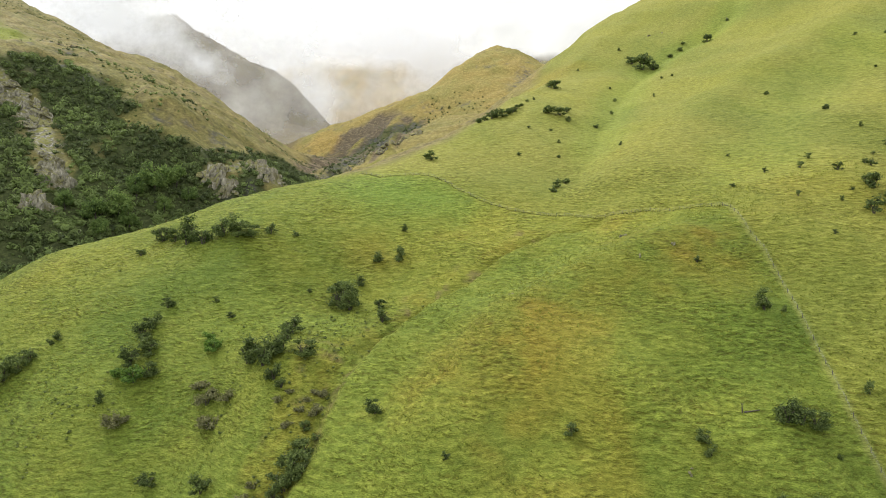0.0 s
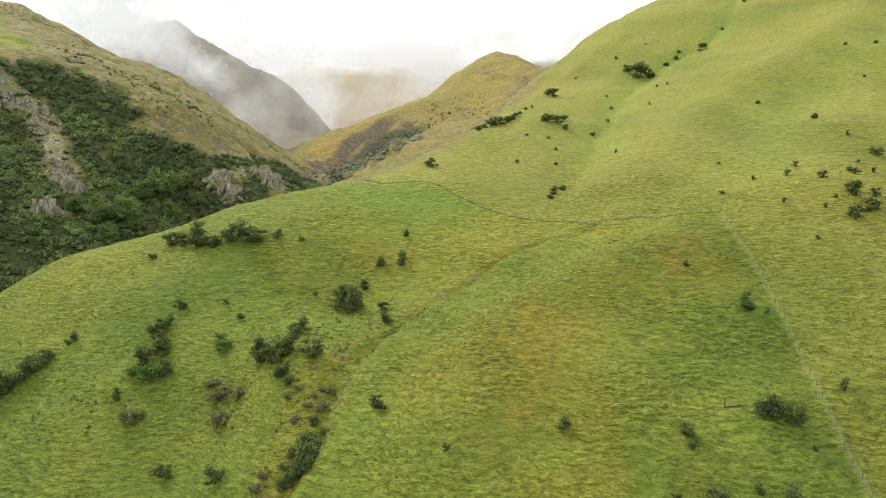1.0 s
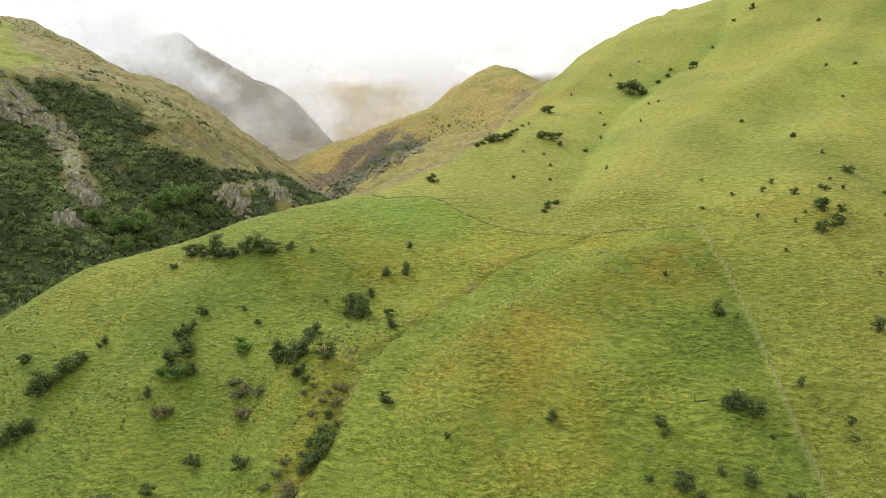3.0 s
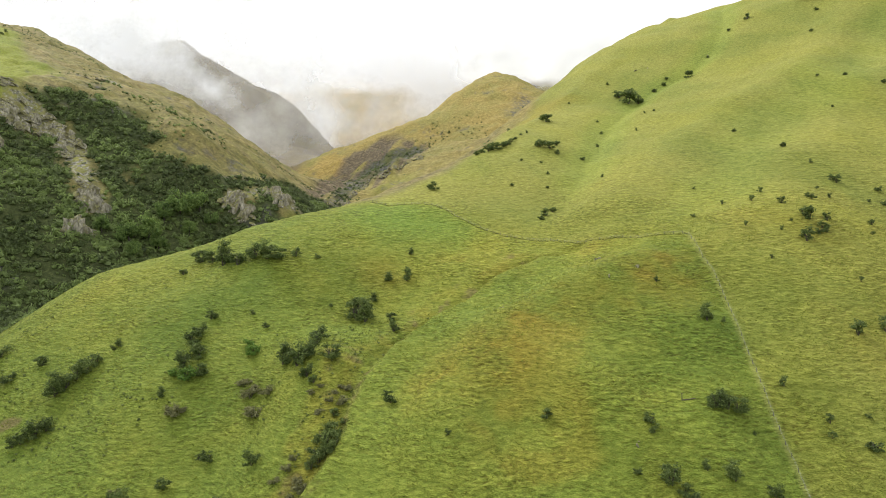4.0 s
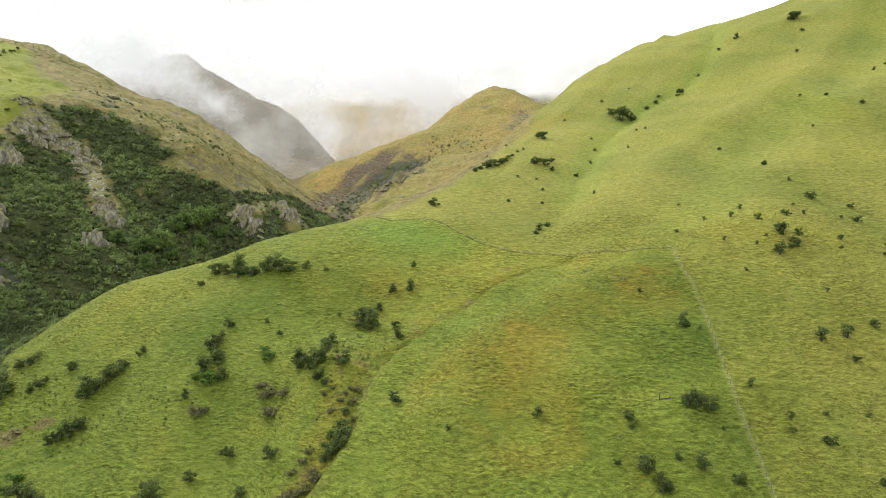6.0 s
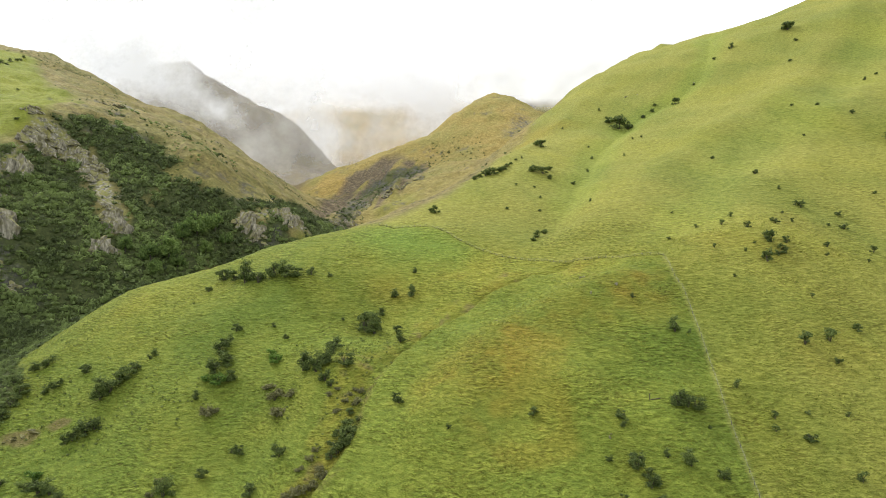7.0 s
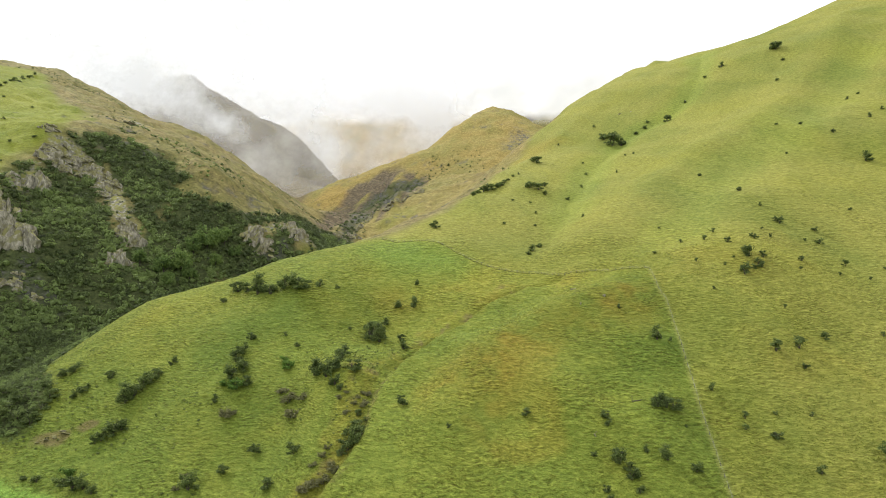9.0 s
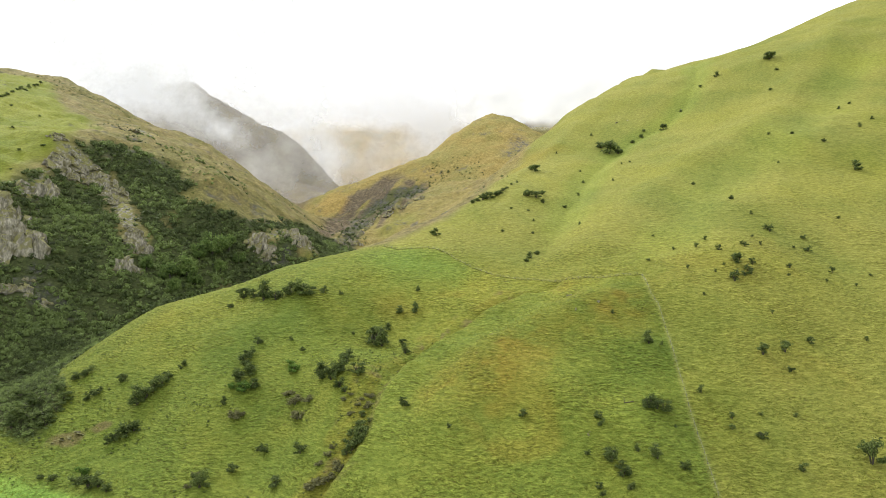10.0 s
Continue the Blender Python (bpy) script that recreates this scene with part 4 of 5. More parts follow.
DARK_KINDS = bush_kinds("thorn_bush", BUSH_MAT, range(1, 9), 10, 1450, 0.030, 0.85)
FAR_KINDS = bush_kinds("thorn_bush", BUSH_MAT, range(61, 66), 9, 620, 0.046, 0.9)
OPEN_KINDS = bush_kinds("thorn_bush", BUSH_MAT, range(71, 77), 9, 780, 0.036, 0.92, 0.03, 0.40)
FRESH_KINDS = bush_kinds("fresh_bush", FRESH_MAT, range(11, 14), 9, 900, 0.040, 0.75)
GREY_KINDS = bush_kinds("grey_bush", GREY_MAT, range(21, 25), 11, 760, 0.028, 0.5)


def plant(name, kinds, places, label, group, category="bush", size=1.32, tall=1.0):
    rng = random.Random(len(places) * 7 + len(name))
    for x, y, w in places:
        foliage, stem = rng.choice(kinds)
        ob = tagged(new(name), label(w) if callable(label) else label, category, group)
        s = w * size * rng.uniform(0.92, 1.1)
        ob.matrix_world = Matrix.Translation((x, y + 0.25 * w, on_ground(x, y + 0.25 * w) - 0.05)) @ Matrix.Rotation(rng.uniform(0, 6.28), 4, "Z") @ Matrix.Diagonal((s, s * rng.uniform(0.9, 1.1), s * tall * rng.uniform(0.85, 1.1), 1))
        part("foliage", foliage, ob)
        part("stem", stem, ob, "dark bare stems")


def dark_label(place):
    def text(w):
        size = "large spreading" if w > 6 else "rounded" if w > 3.2 else "small stunted"
        return f"{size} dark green thorn bush {place}"
    return text


plant("thorn_bush", DARK_KINDS, spur_top_bushes, dark_label("on the grassy spur top"), "bushes on the spur")
plant("thorn_bush", DARK_KINDS, west_slope_bushes, dark_label("on the green west slope"), "bushes on the west slope")
plant("thorn_bush", DARK_KINDS, gully_head_bushes, dark_label("above the stony gully"), "bushes above the gully")
plant("thorn_bush", DARK_KINDS, gully_bushes, dark_label("in the eroded gully"), "bushes in the gully")
plant("thorn_bush", DARK_KINDS, spur_foot_bushes, dark_label("at the foot of the spur"), "bushes at the spur foot", "bush", 1.1, 0.78)
plant("thorn_bush", DARK_KINDS, knoll_bushes, dark_label("on the grassy knoll"), "bushes on the knoll")
plant("thorn_bush", OPEN_KINDS, east_slope_bushes, dark_label("beyond the fence on pasture"), "bushes beyond the fence")
plant("thorn_bush", OPEN_KINDS, hill_cluster_bushes, dark_label("on the open hill face"), "bushes on the hill face", "bush", 1.02)
plant("thorn_bush", FAR_KINDS, high_bushes, dark_label("high on the pale hillside"), "bushes high on the hill", "bush", 1.0, 0.9)
plant("thorn_bush", FAR_KINDS, far_slope_bushes, dark_label("beside the shallow hill draw"), "bushes by the hill draw", "bush", 1.0, 0.75)
plant("thorn_bush", FAR_KINDS, hedge_bushes, dark_label("along the green hilltop"), "bushes on the green top", "bush", 0.85, 0.7)
plant("fresh_bush", FRESH_KINDS, light_bushes, "fresh light green leafy bush on the slope", "fresh green bushes")
plant("grey_bush", GREY_KINDS, grey_scrub, "low grey-brown twiggy scrub beside the gully", "grey scrub")


# ---- broadleaf trees in the gorge ----
gorge_trees = [(-195.9, 431.5, 23.7), (-204.1, 420.7, 21.1), (-187.9, 462.3, 28.5), (-194.0, 451.0, 18.9), (-178.8, 476.2, 21.7), (-169.8, 473.3, 15.9), (-177.7, 453.3, 14.4), (-196.2, 412.2, 15.7), (-189.4, 431.6, 17.3), (-219.5, 417.3, 14.2)]


def tree_kinds():
    kinds = []
    for s in (31, 32, 33):
        v, f = crown(s, 20, 2600, 0.026, 1.1, 0.32, 0.95, 0.22)
        rng = np.random.default_rng(s)
        wood = [limb((0, 0, -0.05), (0.02, 0.01, 0.3), 0.035, 0.026, 7), limb((0.02, 0.01, 0.3), (0.0, 0.03, 0.7), 0.026, 0.008, 6)]
        for k in range(6):
            a, h = k * 1.05 + rng.uniform(0, 0.4), 0.2 + 0.07 * k
            wood.append(limb((0.015, 0.01, h), (0.3 * np.cos(a), 0.3 * np.sin(a), h + 0.22), 0.013, 0.004))
        kinds.append((mesh_of("tree_crown", v, f, TREE_MAT), mesh_of("tree_trunk", *joined(wood), BARK_MAT)))
    return kinds


TREE_KINDS = tree_kinds()
for k, (x, y, h) in enumerate(gorge_trees):
    rng = random.Random(k)
    tree = tagged(new("tree"), "broad leafy green tree on the steep gorge side" if h > 18 else "young leafy green tree in the gorge", "tree", "trees in the gorge")
    s = h * 0.92
    tree.matrix_world = Matrix.Translation((x, y, on_ground(x, y) - 0.3)) @ Matrix.Rotation(rng.uniform(0, 6.28), 4, "Z") @ Matrix.Diagonal((s * 0.9, s * 0.9, s, 1))
    crown_mesh, trunk_mesh = TREE_KINDS[k % 3]
    part("crown", crown_mesh, tree)
    part("trunk", trunk_mesh, tree, "grey-brown branching trunk")


# ---- crags and boulders ----
crags = [(-293.8, 382.9, 31.1), (-316.9, 404.5, 24.5), (-317.2, 444.0, 20.4), (-323.5, 481.8, 19.1), (-326, 490, 15), (-314, 502, 16), (-304, 501, 17), (-294, 497, 18), (-284, 491, 18), (-273, 481, 15), (-246, 445, 12), (-238, 439, 15), (-231, 434, 15), (-229, 409, 13.5), (-161, 500, 15), (-154, 495, 14), (-149, 492, 12), (-137, 524, 15), (-127, 517, 13), (-260.9, 362.7, 8.9), (-274.9, 367.9, 7.5), (-349.5, 670.2, 25.8), (-336.6, 504.2, 11), (-344.2, 504.3, 7.9), (-112.7, 634.0, 13.5), (-275.8, 358.4, 14.7)]
boulders = [(62.0, 264.4, 2.8), (71.8, 242.6, 2.1), (50.9, 173.1, 1.8), (-159.2, 221.7, 8.3), (-165.5, 220.9, 4.4), (21.6, 237.8, 1.6), (60.6, 239.1, 1.6), (-84.6, 216.1, 1.2), (198.1, 665.8, 3.9), (211.3, 666.4, 3.2), (263.7, 645.1, 3.0)]


rib_crags = [(-33, 924, 16), (-57, 909, 18), (-77, 893, 20), (-101, 884, 20), (-97, 703, 13), (-106, 675, 15), (-107, 865, 16), (-109, 640, 14), (-99, 671, 12), (-70, 906, 14)]


def rock_block(seed):
    """A block about one metre high, split by steep joints and worn rough."""
    rng = np.random.default_rng(seed)
    p = rng.uniform(-1, 1, (15, 3))
    p = np.sign(p) * np.abs(p) ** 0.5 * [0.30, 0.24, 0.5]
    p[:, :2] *= (1.15 - 0.5 * (p[:, 2:] + 0.5)) * rng.uniform(0.7, 1.15, (15, 1))
    bm = bmesh.new()
    made = [bm.verts.new(q) for q in p]
    hull = bmesh.ops.convex_hull(bm, input=made)
    bmesh.ops.delete(bm, geom=[g for g in hull["geom_interior"] if isinstance(g, bmesh.types.BMVert)], context="VERTS")
    bmesh.ops.subdivide_edges(bm, edges=list(bm.edges), cuts=3, use_grid_fill=True)
    bmesh.ops.triangulate(bm, faces=list(bm.faces))
    bm.normal_update()
    co, no = np.array([v.co[:] for v in bm.verts]), np.array([v.normal[:] for v in bm.verts])
    joints = 1 - np.abs(fractal(co[:, 0] + 0.6 * co[:, 1] + 0.25 * co[:, 2], co[:, 1] - 0.5 * co[:, 0] + 0.1 * co[:, 2], 0.17, 3, seed)) * 2
    ledges = fractal(co[:, 2] + 0.2 * co[:, 0], co[:, 0] + co[:, 1], 0.26, 3, seed + 9)
    co += no * (0.055 * (joints - 0.6) + 0.05 * ledges)[:, None]
    for v, q in zip(bm.verts, co):
        v.co = q
    me = bpy.data.meshes.new("block")
    bm.to_mesh(me)
    bm.free()
    me.materials.append(ROCK_MAT)
    return me


ROCK_BLOCKS = [rock_block(300 + k) for k in range(12)]


def build_crag(k, x, y, w, label, group, count, tall, name="rock_outcrop"):
    """A row of leaning blocks, stepped down the slope."""
    rng = random.Random(700 + k)
    crag = tagged(new(name), label, "rock", group)
    base = on_ground(x, y)
    crag.matrix_world = Matrix.Translation((x, y, base))
    turn = 0.5 + 0.5 * rng.random()
    spots = [(rng.uniform(-0.5, 0.5) * w, rng.uniform(-0.22, 0.22) * w) for _ in range(count)]
    lean = rng.uniform(0.2, 0.5)
    heights = on_ground(np.array([x + u * math.cos(turn) - v * math.sin(turn) for u, v in spots]), np.array([y + u * math.sin(turn) + v * math.cos(turn) for u, v in spots]))
    for (u, v), z in zip(spots, heights):
        px, py = u * math.cos(turn) - v * math.sin(turn), u * math.sin(turn) + v * math.cos(turn)
        h = w * tall * rng.uniform(0.55, 1.15) * (1.1 - abs(u) / w)
        block = part("block", rng.choice(ROCK_BLOCKS), crag)
        block.matrix_basis = (Matrix.Translation((px, py, z - base + h * 0.02)) @ Matrix.Rotation(turn + rng.uniform(-0.5, 0.5), 4, "Z") @ Matrix.Rotation(lean + rng.uniform(-0.12, 0.12), 4, "Y")
                              @ Matrix.Rotation(rng.uniform(-0.3, 0.05), 4, "X") @ Matrix.Diagonal((w * rng.uniform(0.5, 1.1), w * rng.uniform(0.5, 0.9), h, 1)))


for k, (x, y, w) in enumerate(crags):
    big = w > 12 and y < 530
    build_crag(k, x, y, w * (1.2 if big else 1.15), "tall cracked grey crag jutting from scrub" if w > 15 else "small weathered grey rock outcrop on the slope", "gorge crags", 14 if big else 9, 0.1 if y > 660 else 0.75 if w > 20 else 0.72 if big and x > -262 else 0.42 if big else 0.28)
for k, (x, y, w) in enumerate(rib_crags):
    build_crag(40 + k, x, y, w, "dark rocky rib on the tawny ravine side", "ravine ribs", 9, 0.45)
for k, (x, y, w) in enumerate(boulders):
    build_crag(80 + k, x, y, w * 1.1, "pale grey boulder half sunk in grass", "boulders on the pasture", 4, 0.12 if w > 4 else 0.5, "boulder")

# a dead tree lying on the knoll
dead_tree = tagged(new("dead_tree"), "dead leafless tree stub with a fallen trunk", "tree")
dead_tree.matrix_world = Matrix.Translation((67.2, 186.6, on_ground(67.2, 186.6)))
part("stub", mesh_of("stub", *joined([limb((0, 0, -0.3), (-0.1, 0.1, 2.1), 0.16, 0.08, 7), limb((-0.1, 0.1, 1.5), (0.5, 0.3, 2.4), 0.06, 0.02), limb((-0.1, 0.1, 1.8), (-0.7, 0.0, 2.5), 0.05, 0.02)]), BARK_MAT), dead_tree)
part("fallen_trunk", mesh_of("fallen_trunk", *joined([limb((0.3, -0.2, 0.2), (3.4, -0.9, on_ground(70.6, 185.7) - on_ground(67.2, 186.6) + 0.3), 0.2, 0.1, 7), limb((2.2, -0.6, 0.2), (2.9, 0.2, 0.9), 0.07, 0.02)]), BARK_MAT), dead_tree)


# ---- fence along the ridge and down the slope ----


def along(line, gap):
    pts, left = [], 0.0
    for (ax, ay), (bx, by) in zip(line, line[1:]):
        d = math.hypot(bx - ax, by - ay)
        t = left
        while t < d:
            pts.append((ax + (bx - ax) * t / d, ay + (by - ay) * t / d))
            t += gap
        left = t - d
    return pts


def build_fence():
    fence = tagged(new("fence"), "post and wire stock fence crossing the pasture", "fence")
    v, f = limb((0, 0, -0.5), (0, 0, 1.18), 0.085, 0.07, 8)
    cap = np.array([[0, 0, 1.21]])
    f = np.concatenate([f, [(8 + k, 8 + (k + 1) % 8, 16) for k in range(8)]])
    post_mesh = mesh_of("post", np.concatenate([v, cap]), f, POST_MAT)
    spots = along(fence_line, 3.6)
    feet = [(x, y, on_ground(x, y)) for x, y in spots]
    for k, (x, y, z) in enumerate(feet):
        post = part("post", post_mesh, fence, "weathered grey timber post")
        post.matrix_world = Matrix.Translation((x, y, z)) @ Matrix.Rotation(radians(4 * math.sin(k * 2.1)), 4, "X")
    for level in (0.25, 0.5, 0.75, 0.95, 1.12):
        pieces = [limb((ax, ay, az + level), (bx, by, bz + level), 0.006, 0.006, 3) for (ax, ay, az), (bx, by, bz) in zip(feet, feet[1:])]
        part("wire", mesh_of("wire", *joined(pieces), WIRE_MAT), fence, "thin galvanised wire")


build_fence()


# ---- scrub, grass tufts and rank grass: uncountable growth ----
def scattered(kinds, x, y, size, turn, tone, lift=0.0):
    """Copies of small shapes, each turned and sized, joined in one mesh."""
    z = on_ground(x, y) + lift
    verts, faces, tones, k = [], [], [], 0
    which = np.arange(len(x)) % len(kinds)
    for i, (v, f) in enumerate(kinds):
        m = which == i
        n = m.sum()
        c, s = np.cos(turn[m])[:, None], np.sin(turn[m])[:, None]
        w = size[m][:, None]
        px = (v[:, 0] * c - v[:, 1] * s) * w + x[m][:, None]
        py = (v[:, 0] * s + v[:, 1] * c) * w + y[m][:, None]
        pz = v[:, 2] * w + z[m][:, None]
        verts.append(np.stack([px, py, pz], -1).reshape(-1, 3))
        faces.append((f[None] + (np.arange(n) * len(v))[:, None, None] + k).reshape(-1, 3))
        tones.append(np.repeat(tone[m], len(v)))
        k += n * len(v)
    return np.concatenate(verts), np.concatenate(faces), np.concatenate(tones)


def shrub_shapes():
    shapes = []
    for s in range(5):
        rng = np.random.default_rng(400 + s)
        v, f = BALL_1
        heart = v * rng.uniform(0.55, 1.15, (len(v), 1)) * [0.38, 0.38, 0.30] + [0, 0, 0.22]
        n = rng.normal(size=(20, 3))
        n /= np.linalg.norm(n, axis=1, keepdims=True)
        n[:, 2] = np.abs(n[:, 2])
        shapes.append(joined([(heart, f), leaf_cards(rng, n * [0.52, 0.52, 0.42] * rng.uniform(0.6, 1.3, (len(n), 1)) + [0, 0, 0.24], n + 0.8 * rng.normal(size=n.shape), 0.115)]))
    return shapes


def build_scrub():
    rng = np.random.default_rng(5)
    x, y = rng.uniform(-370, -40, 42000), rng.uniform(215, 690, 42000)
    # the nearest stretch, at the foot of the spur, grows smaller and closer
    x, y = np.concatenate([x, rng.uniform(-265, -165, 7000)]), np.concatenate([y, rng.uniform(215, 345, 7000)])
    cover = scrub_cover(x, y)
    keep = rng.uniform(0, 1, len(x)) < cover * 0.6 * step01(720, 420, y) ** 0.5
    # single shrubs on the tawny slopes beyond
    x2, y2 = rng.uniform(-640, 330, 60000), rng.uniform(420, 1550, 60000)
    flank = step01(-60, -110, x2) * step01(1000, 900, y2)
    thin = np.maximum(tawny_cover(x2, y2) * step01(0.05 - 0.25 * flank, 0.5, fractal(x2, y2, 60, 3, 91)) * (0.14 + 0.4 * flank), scrub_cover(x2, y2) * step01(600, 700, y2) * 0.6 * (1 - within_area(x2, y2, dark_band_area, 8)))
    keep2 = rng.uniform(0, 1, len(x2)) < thin
    # dark growth and brown heath of the ravine sides
    x3, y3 = rng.uniform(-260, -10, 14000), rng.uniform(640, 1260, 14000)
    keep3 = rng.uniform(0, 1, len(x3)) < np.maximum(within_area(x3, y3, dark_band_area, 8) * 0.35 * step01(-0.1, 0.3, fractal(x3, y3, 18, 3, 74)), 0.12 * within_area(x3, y3, brown_band_area, 14))
    # clumps high on the golden peak
    x4, y4 = rng.uniform(-60, 90, 110), rng.uniform(1190, 1390, 110)
    keep4 = fractal(x4, y4, 70, 2, 99) > -0.1
    count4 = keep4.sum()
    x, y = np.concatenate([x[keep], x2[keep2], x3[keep3], x4[keep4]]), np.concatenate([y[keep], y2[keep2], y3[keep3], y4[keep4]])
    clear = np.ones(len(x), bool)
    for px, py, w in crags:
        clear &= np.hypot(x - px, y - py - 0.1 * w) > 0.5 * w * (0.8 + 0.4 * rng.uniform(0, 1, len(x)))
    x, y = x[clear], y[clear]
    open_ground = scrub_cover(x, y) < 0.3
    size = np.where(open_ground, rng.uniform(0.8, 1.7, len(x)) ** 2, rng.uniform(0.8, 2.6, len(x)) ** 2 * 0.85) + 1.0 * (1 + 0.25 * fractal(x, y, 30, 2, 93))
    size = np.where(y > 620, 0.62 * size, size) * (1 - 0.5 * step01(380, 270, y))
    size[-count4:] += rng.uniform(0.0, 3.0, count4)
    tone = np.clip(0.40 + 0.8 * fractal(x, y, 26, 3, 95) + rng.normal(0, 0.3, len(x)), 0, 1)
    tone = np.where(y > 620, tone * 0.35, tone)
    v, f, t = scattered(shrub_shapes(), x, y, size, rng.uniform(0, 6.28, len(x)), tone, -0.2)
    tagged(new("scrub", mesh_of("scrub", v, f, SCRUB_MAT, tone=t)), "dense dark green scrub over the gorge side", "scrub", kind="stuff")


def tuft_shapes(wide):
    shapes = []
    for s in range(6):
        rng = np.random.default_rng(500 + s)
        verts, faces = [], []
        for k in range(5):
            a = k * 1.26 + rng.uniform(0, 0.8)
            d, side = np.array([np.cos(a), np.sin(a)]), np.array([-np.sin(a), np.cos(a)])
            verts += [(*(d * 0.08 - side * wide), -0.1), (*(d * 0.08 + side * wide), -0.1), (*(d * rng.uniform(0.35, 0.6)), rng.uniform(0.45, 0.8))]
            faces.append((3 * k, 3 * k + 1, 3 * k + 2))
        shapes.append((np.array(verts), np.array(faces)))
    return shapes


def build_tufts():
    rng = np.random.default_rng(6)
    n = 80000
    x, y = rng.uniform(-205, 215, n), 135 + 235 * rng.uniform(0, 1, n) ** 1.25
    keep = (rugged(x, y) < 0.3) & (scrub_cover(x, y) < 0.2) & (rng.uniform(0, 1, n) < (0.3 + 0.9 * step01(-0.2, 0.4, fractal(x, y, 10, 3, 97))) * step01(350, 250, y) * step01(210, 120, x))
    x, y = x[keep], y[keep]
    tone = np.clip(0.4 + 0.7 * fractal(x, y, 40, 3, 98) + rng.normal(0, 0.22, len(x)), 0, 1)
    v, f, t = scattered(tuft_shapes(0.2), x, y, rng.uniform(0.3, 0.66, len(x)), rng.uniform(0, 6.28, len(x)), tone)
    tagged(new("grass", mesh_of("grass", v, f, TUFT_MAT, tone=t)), "tufts of rough green and yellow pasture grass", "grass", kind="stuff")
    # rank grass that the stock leaves under the wires of the ridge
    line = along(fence_line[:12], 0.16)
    px = np.array([p[0] for p in line]) + rng.normal(0, 0.3, len(line))
    py = np.array([p[1] for p in line]) + rng.normal(0, 0.3, len(line))
    v, f, t = scattered(tuft_shapes(0.3), px, py, rng.uniform(0.22, 0.40, len(px)), rng.uniform(0, 6.28, len(px)), rng.uniform(0, 0.45, len(px)))
    tagged(new("rank_grass", mesh_of("rank_grass", v, f, RANK_MAT, tone=t)), "dark rank grass growing under the ridge fence", "grass", kind="stuff")


def build_weeds():
    rng = np.random.default_rng(8)
    x, y = rng.uniform(-190, 40, 6500), rng.uniform(155, 330, 6500)
    patchy = step01(0.0, 0.45, fractal(x, y, 26, 3, 85) - 0.004 * (x + 60) + 0.9 * step01(15, 3, off_line(x + 4, y, gully_bed)) * step01(270, 210, y) - 0.1)
    keep = (rng.uniform(0, 1, len(x)) < patchy * 0.5 * step01(300, 230, y)) & (gully_side(x, y) < 2) & (rugged(x, y) < 0.3) & (scrub_cover(x, y) < 0.2)
    x, y = x[keep], y[keep]
    tone = np.clip(0.4 + 0.8 * fractal(x, y, 12, 2, 87) + rng.normal(0, 0.2, len(x)), 0, 1)
    v, f, t = scattered(shrub_shapes(), x, y, rng.uniform(0.35, 0.9, len(x)) ** 1.3 + 0.3, rng.uniform(0, 6.28, len(x)), tone, -0.12)
    tagged(new("weeds", mesh_of("weeds", v, f, WEED_MAT, tone=t)), "low dark green weeds and rushes among the grass", "weeds", kind="stuff")


build_scrub()
build_tufts()
build_weeds()


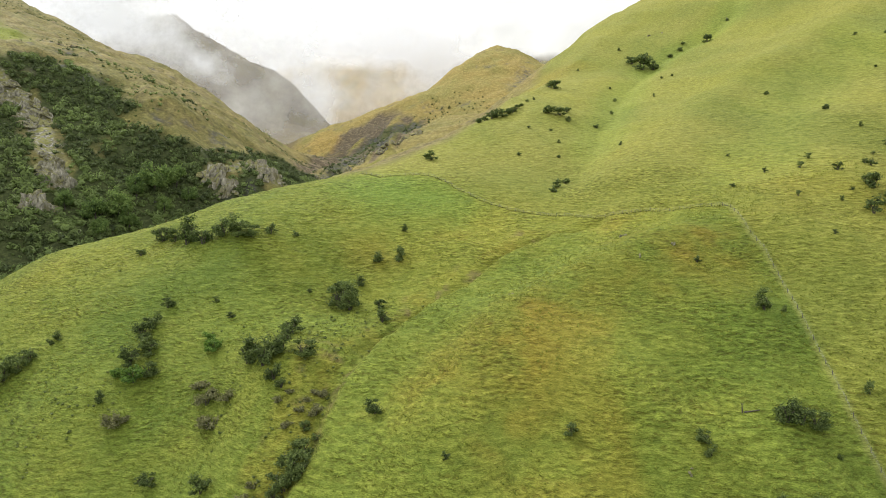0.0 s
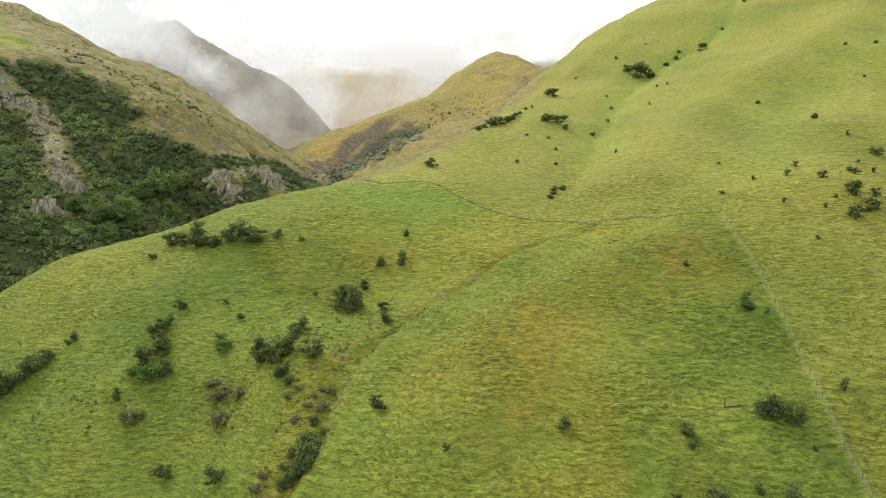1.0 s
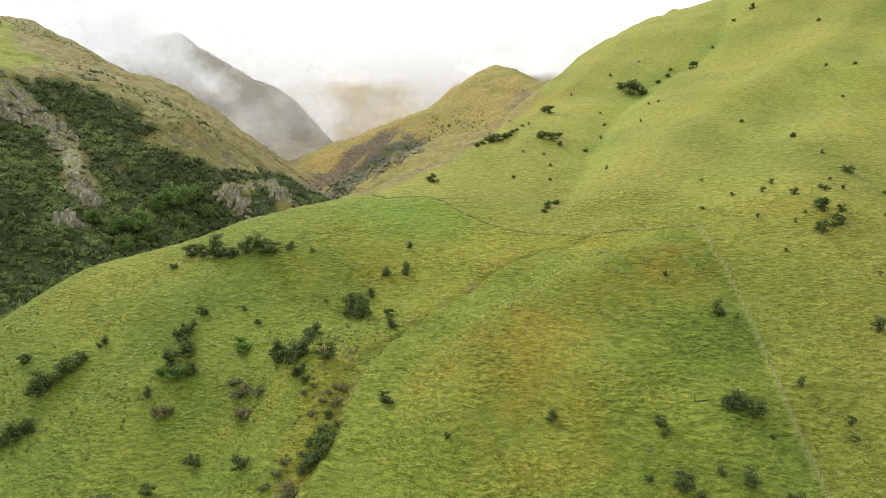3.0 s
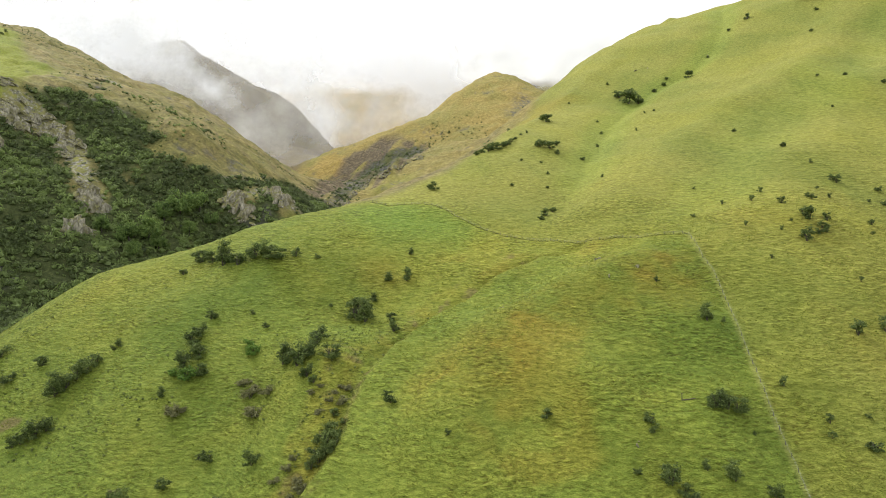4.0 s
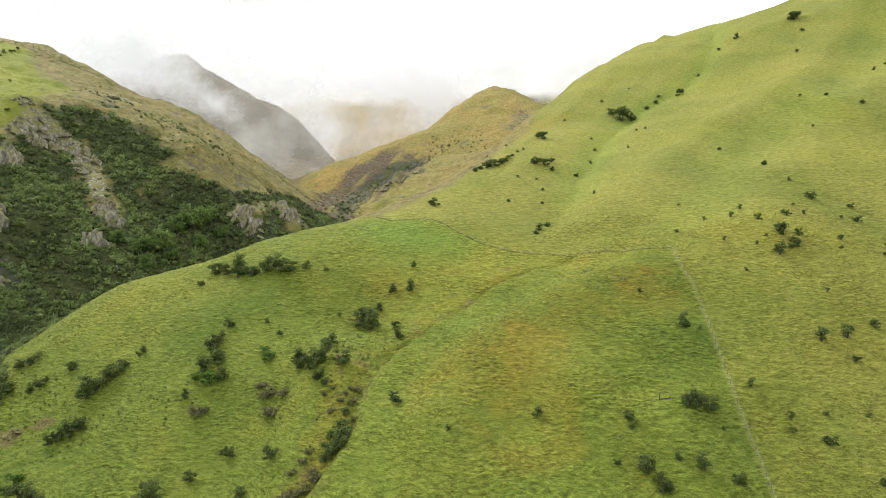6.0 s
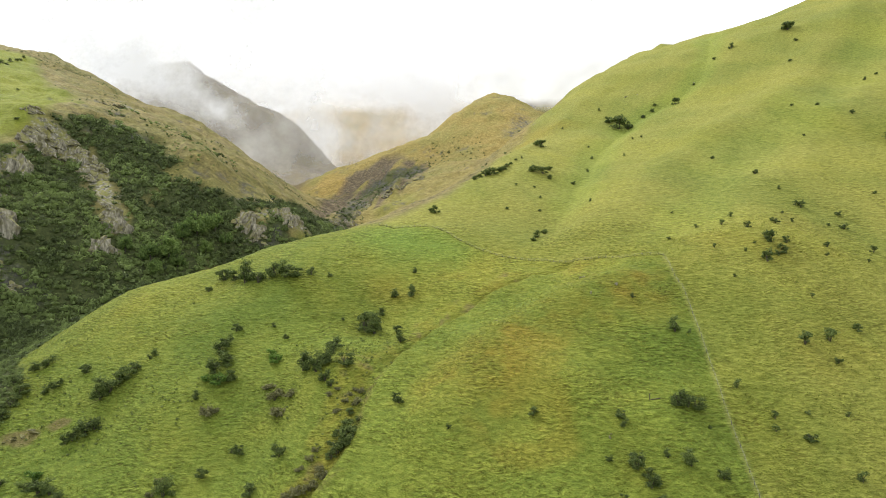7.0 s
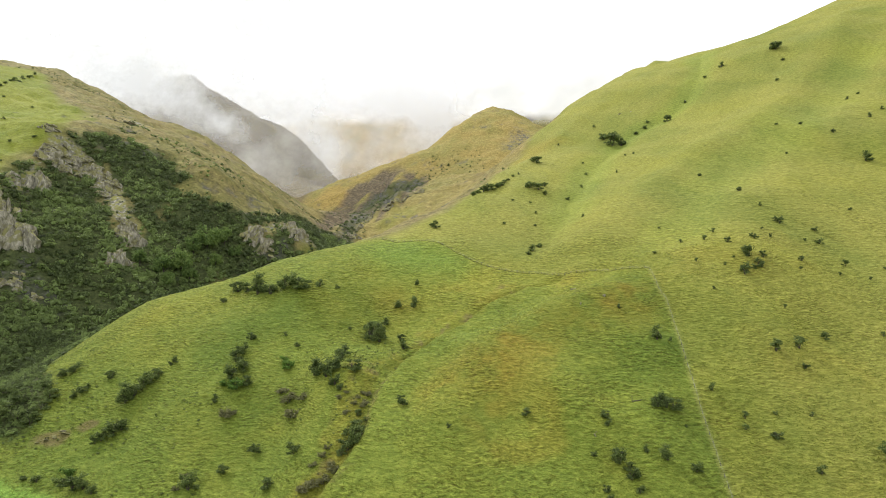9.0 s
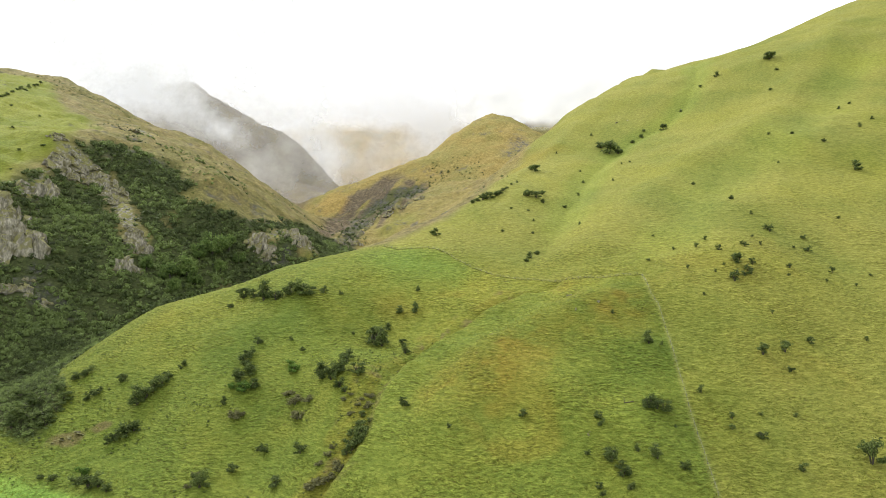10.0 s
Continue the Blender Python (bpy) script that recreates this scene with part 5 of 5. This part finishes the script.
# ---- mist on the mountains ----
def mist_bank(y, x0, x1, z0, z1, haze, top, closed, puffs, seed, ragged):
    """A drifting bank: thin haze, puffs (x, z, their half widths, thickness), and cloud that closes in above."""
    nx, nz = 90, 60
    u, w = np.meshgrid(np.linspace(0, 1, nx), np.linspace(0, 1, nz))
    x, z = x0 + (x1 - x0) * u, z0 + (z1 - z0) * w
    yy = y + 45 * fractal(x, z, 260, 4, seed) + 0.12 * (z - 0.5 * (top + z0) - 120)
    thick = haze + 0.8 * step01(top, closed, z + 0.5 * (closed - top) * fractal(x, z, 150, 4, seed + 3))
    for px, pz, rx, rz, amount in puffs:
        thick = thick + amount * np.exp(-((x - px) / rx) ** 2 - ((z - pz) / rz) ** 2)
    thick = np.clip(thick, 0, 1.2) * step01(0, 0.22, u) * step01(1, 0.78, u) * step01(0, 0.2, w) * step01(1, 0.6, w)
    idx = np.arange(nx * nz).reshape(nz, nx)
    quads = np.stack([idx[:-1, :-1], idx[:-1, 1:], idx[1:, 1:], idx[1:, :-1]], -1).reshape(-1, 4)
    me = mesh_of("mist", np.stack([x, yy, z], -1).reshape(-1, 3), quads, MIST_MAT, True)
    me.attributes.new("thick", "FLOAT", "POINT").data.foreach_set("value", thick.ravel().astype(np.float32))
    me.attributes.new("ragged", "FLOAT", "POINT").data.foreach_set("value", np.full(nx * nz, ragged, np.float32))
    tagged(new("mist", me), "white drifting mist bank hiding the mountain side", "mist", kind="stuff")


# round the dark peak beyond the left ridge
mist_bank(1450, -1250, -260, 200, 1000, 0.0, 640, 900, [(-524, 456, 70, 42, 0.75), (-596, 496, 80, 48, 0.65), (-675, 529, 110, 55, 0.6), (-734, 590, 120, 70, 0.5), (-452, 400, 50, 44, 0.35), (-860, 600, 150, 110, 0.6)], 1, 2.1)
mist_bank(1620, -1500, -60, 100, 1250, 0.50, 680, 820, [(-760, 650, 150, 90, 0.2), (-940, 640, 180, 150, 0.3)], 2, 0.8)
# over the range that closes the valley
mist_bank(2480, -1300, 800, 100, 1600, 0.34, 665, 770, [(-511, 630, 105, 85, 0.5), (-455, 530, 55, 90, 0.45), (-31, 670, 110, 100, 0.5), (-120, 560, 70, 70, 0.2)], 3, 1.2)
mist_bank(2580, -1900, 1600, 0, 1900, 0.50, 715, 790, [(-360, 620, 150, 110, 0.1)], 4, 0.7)
# behind the golden peak's shoulder
mist_bank(1700, -60, 860, 330, 900, 0.30, 510, 565, [], 5, 0.8)
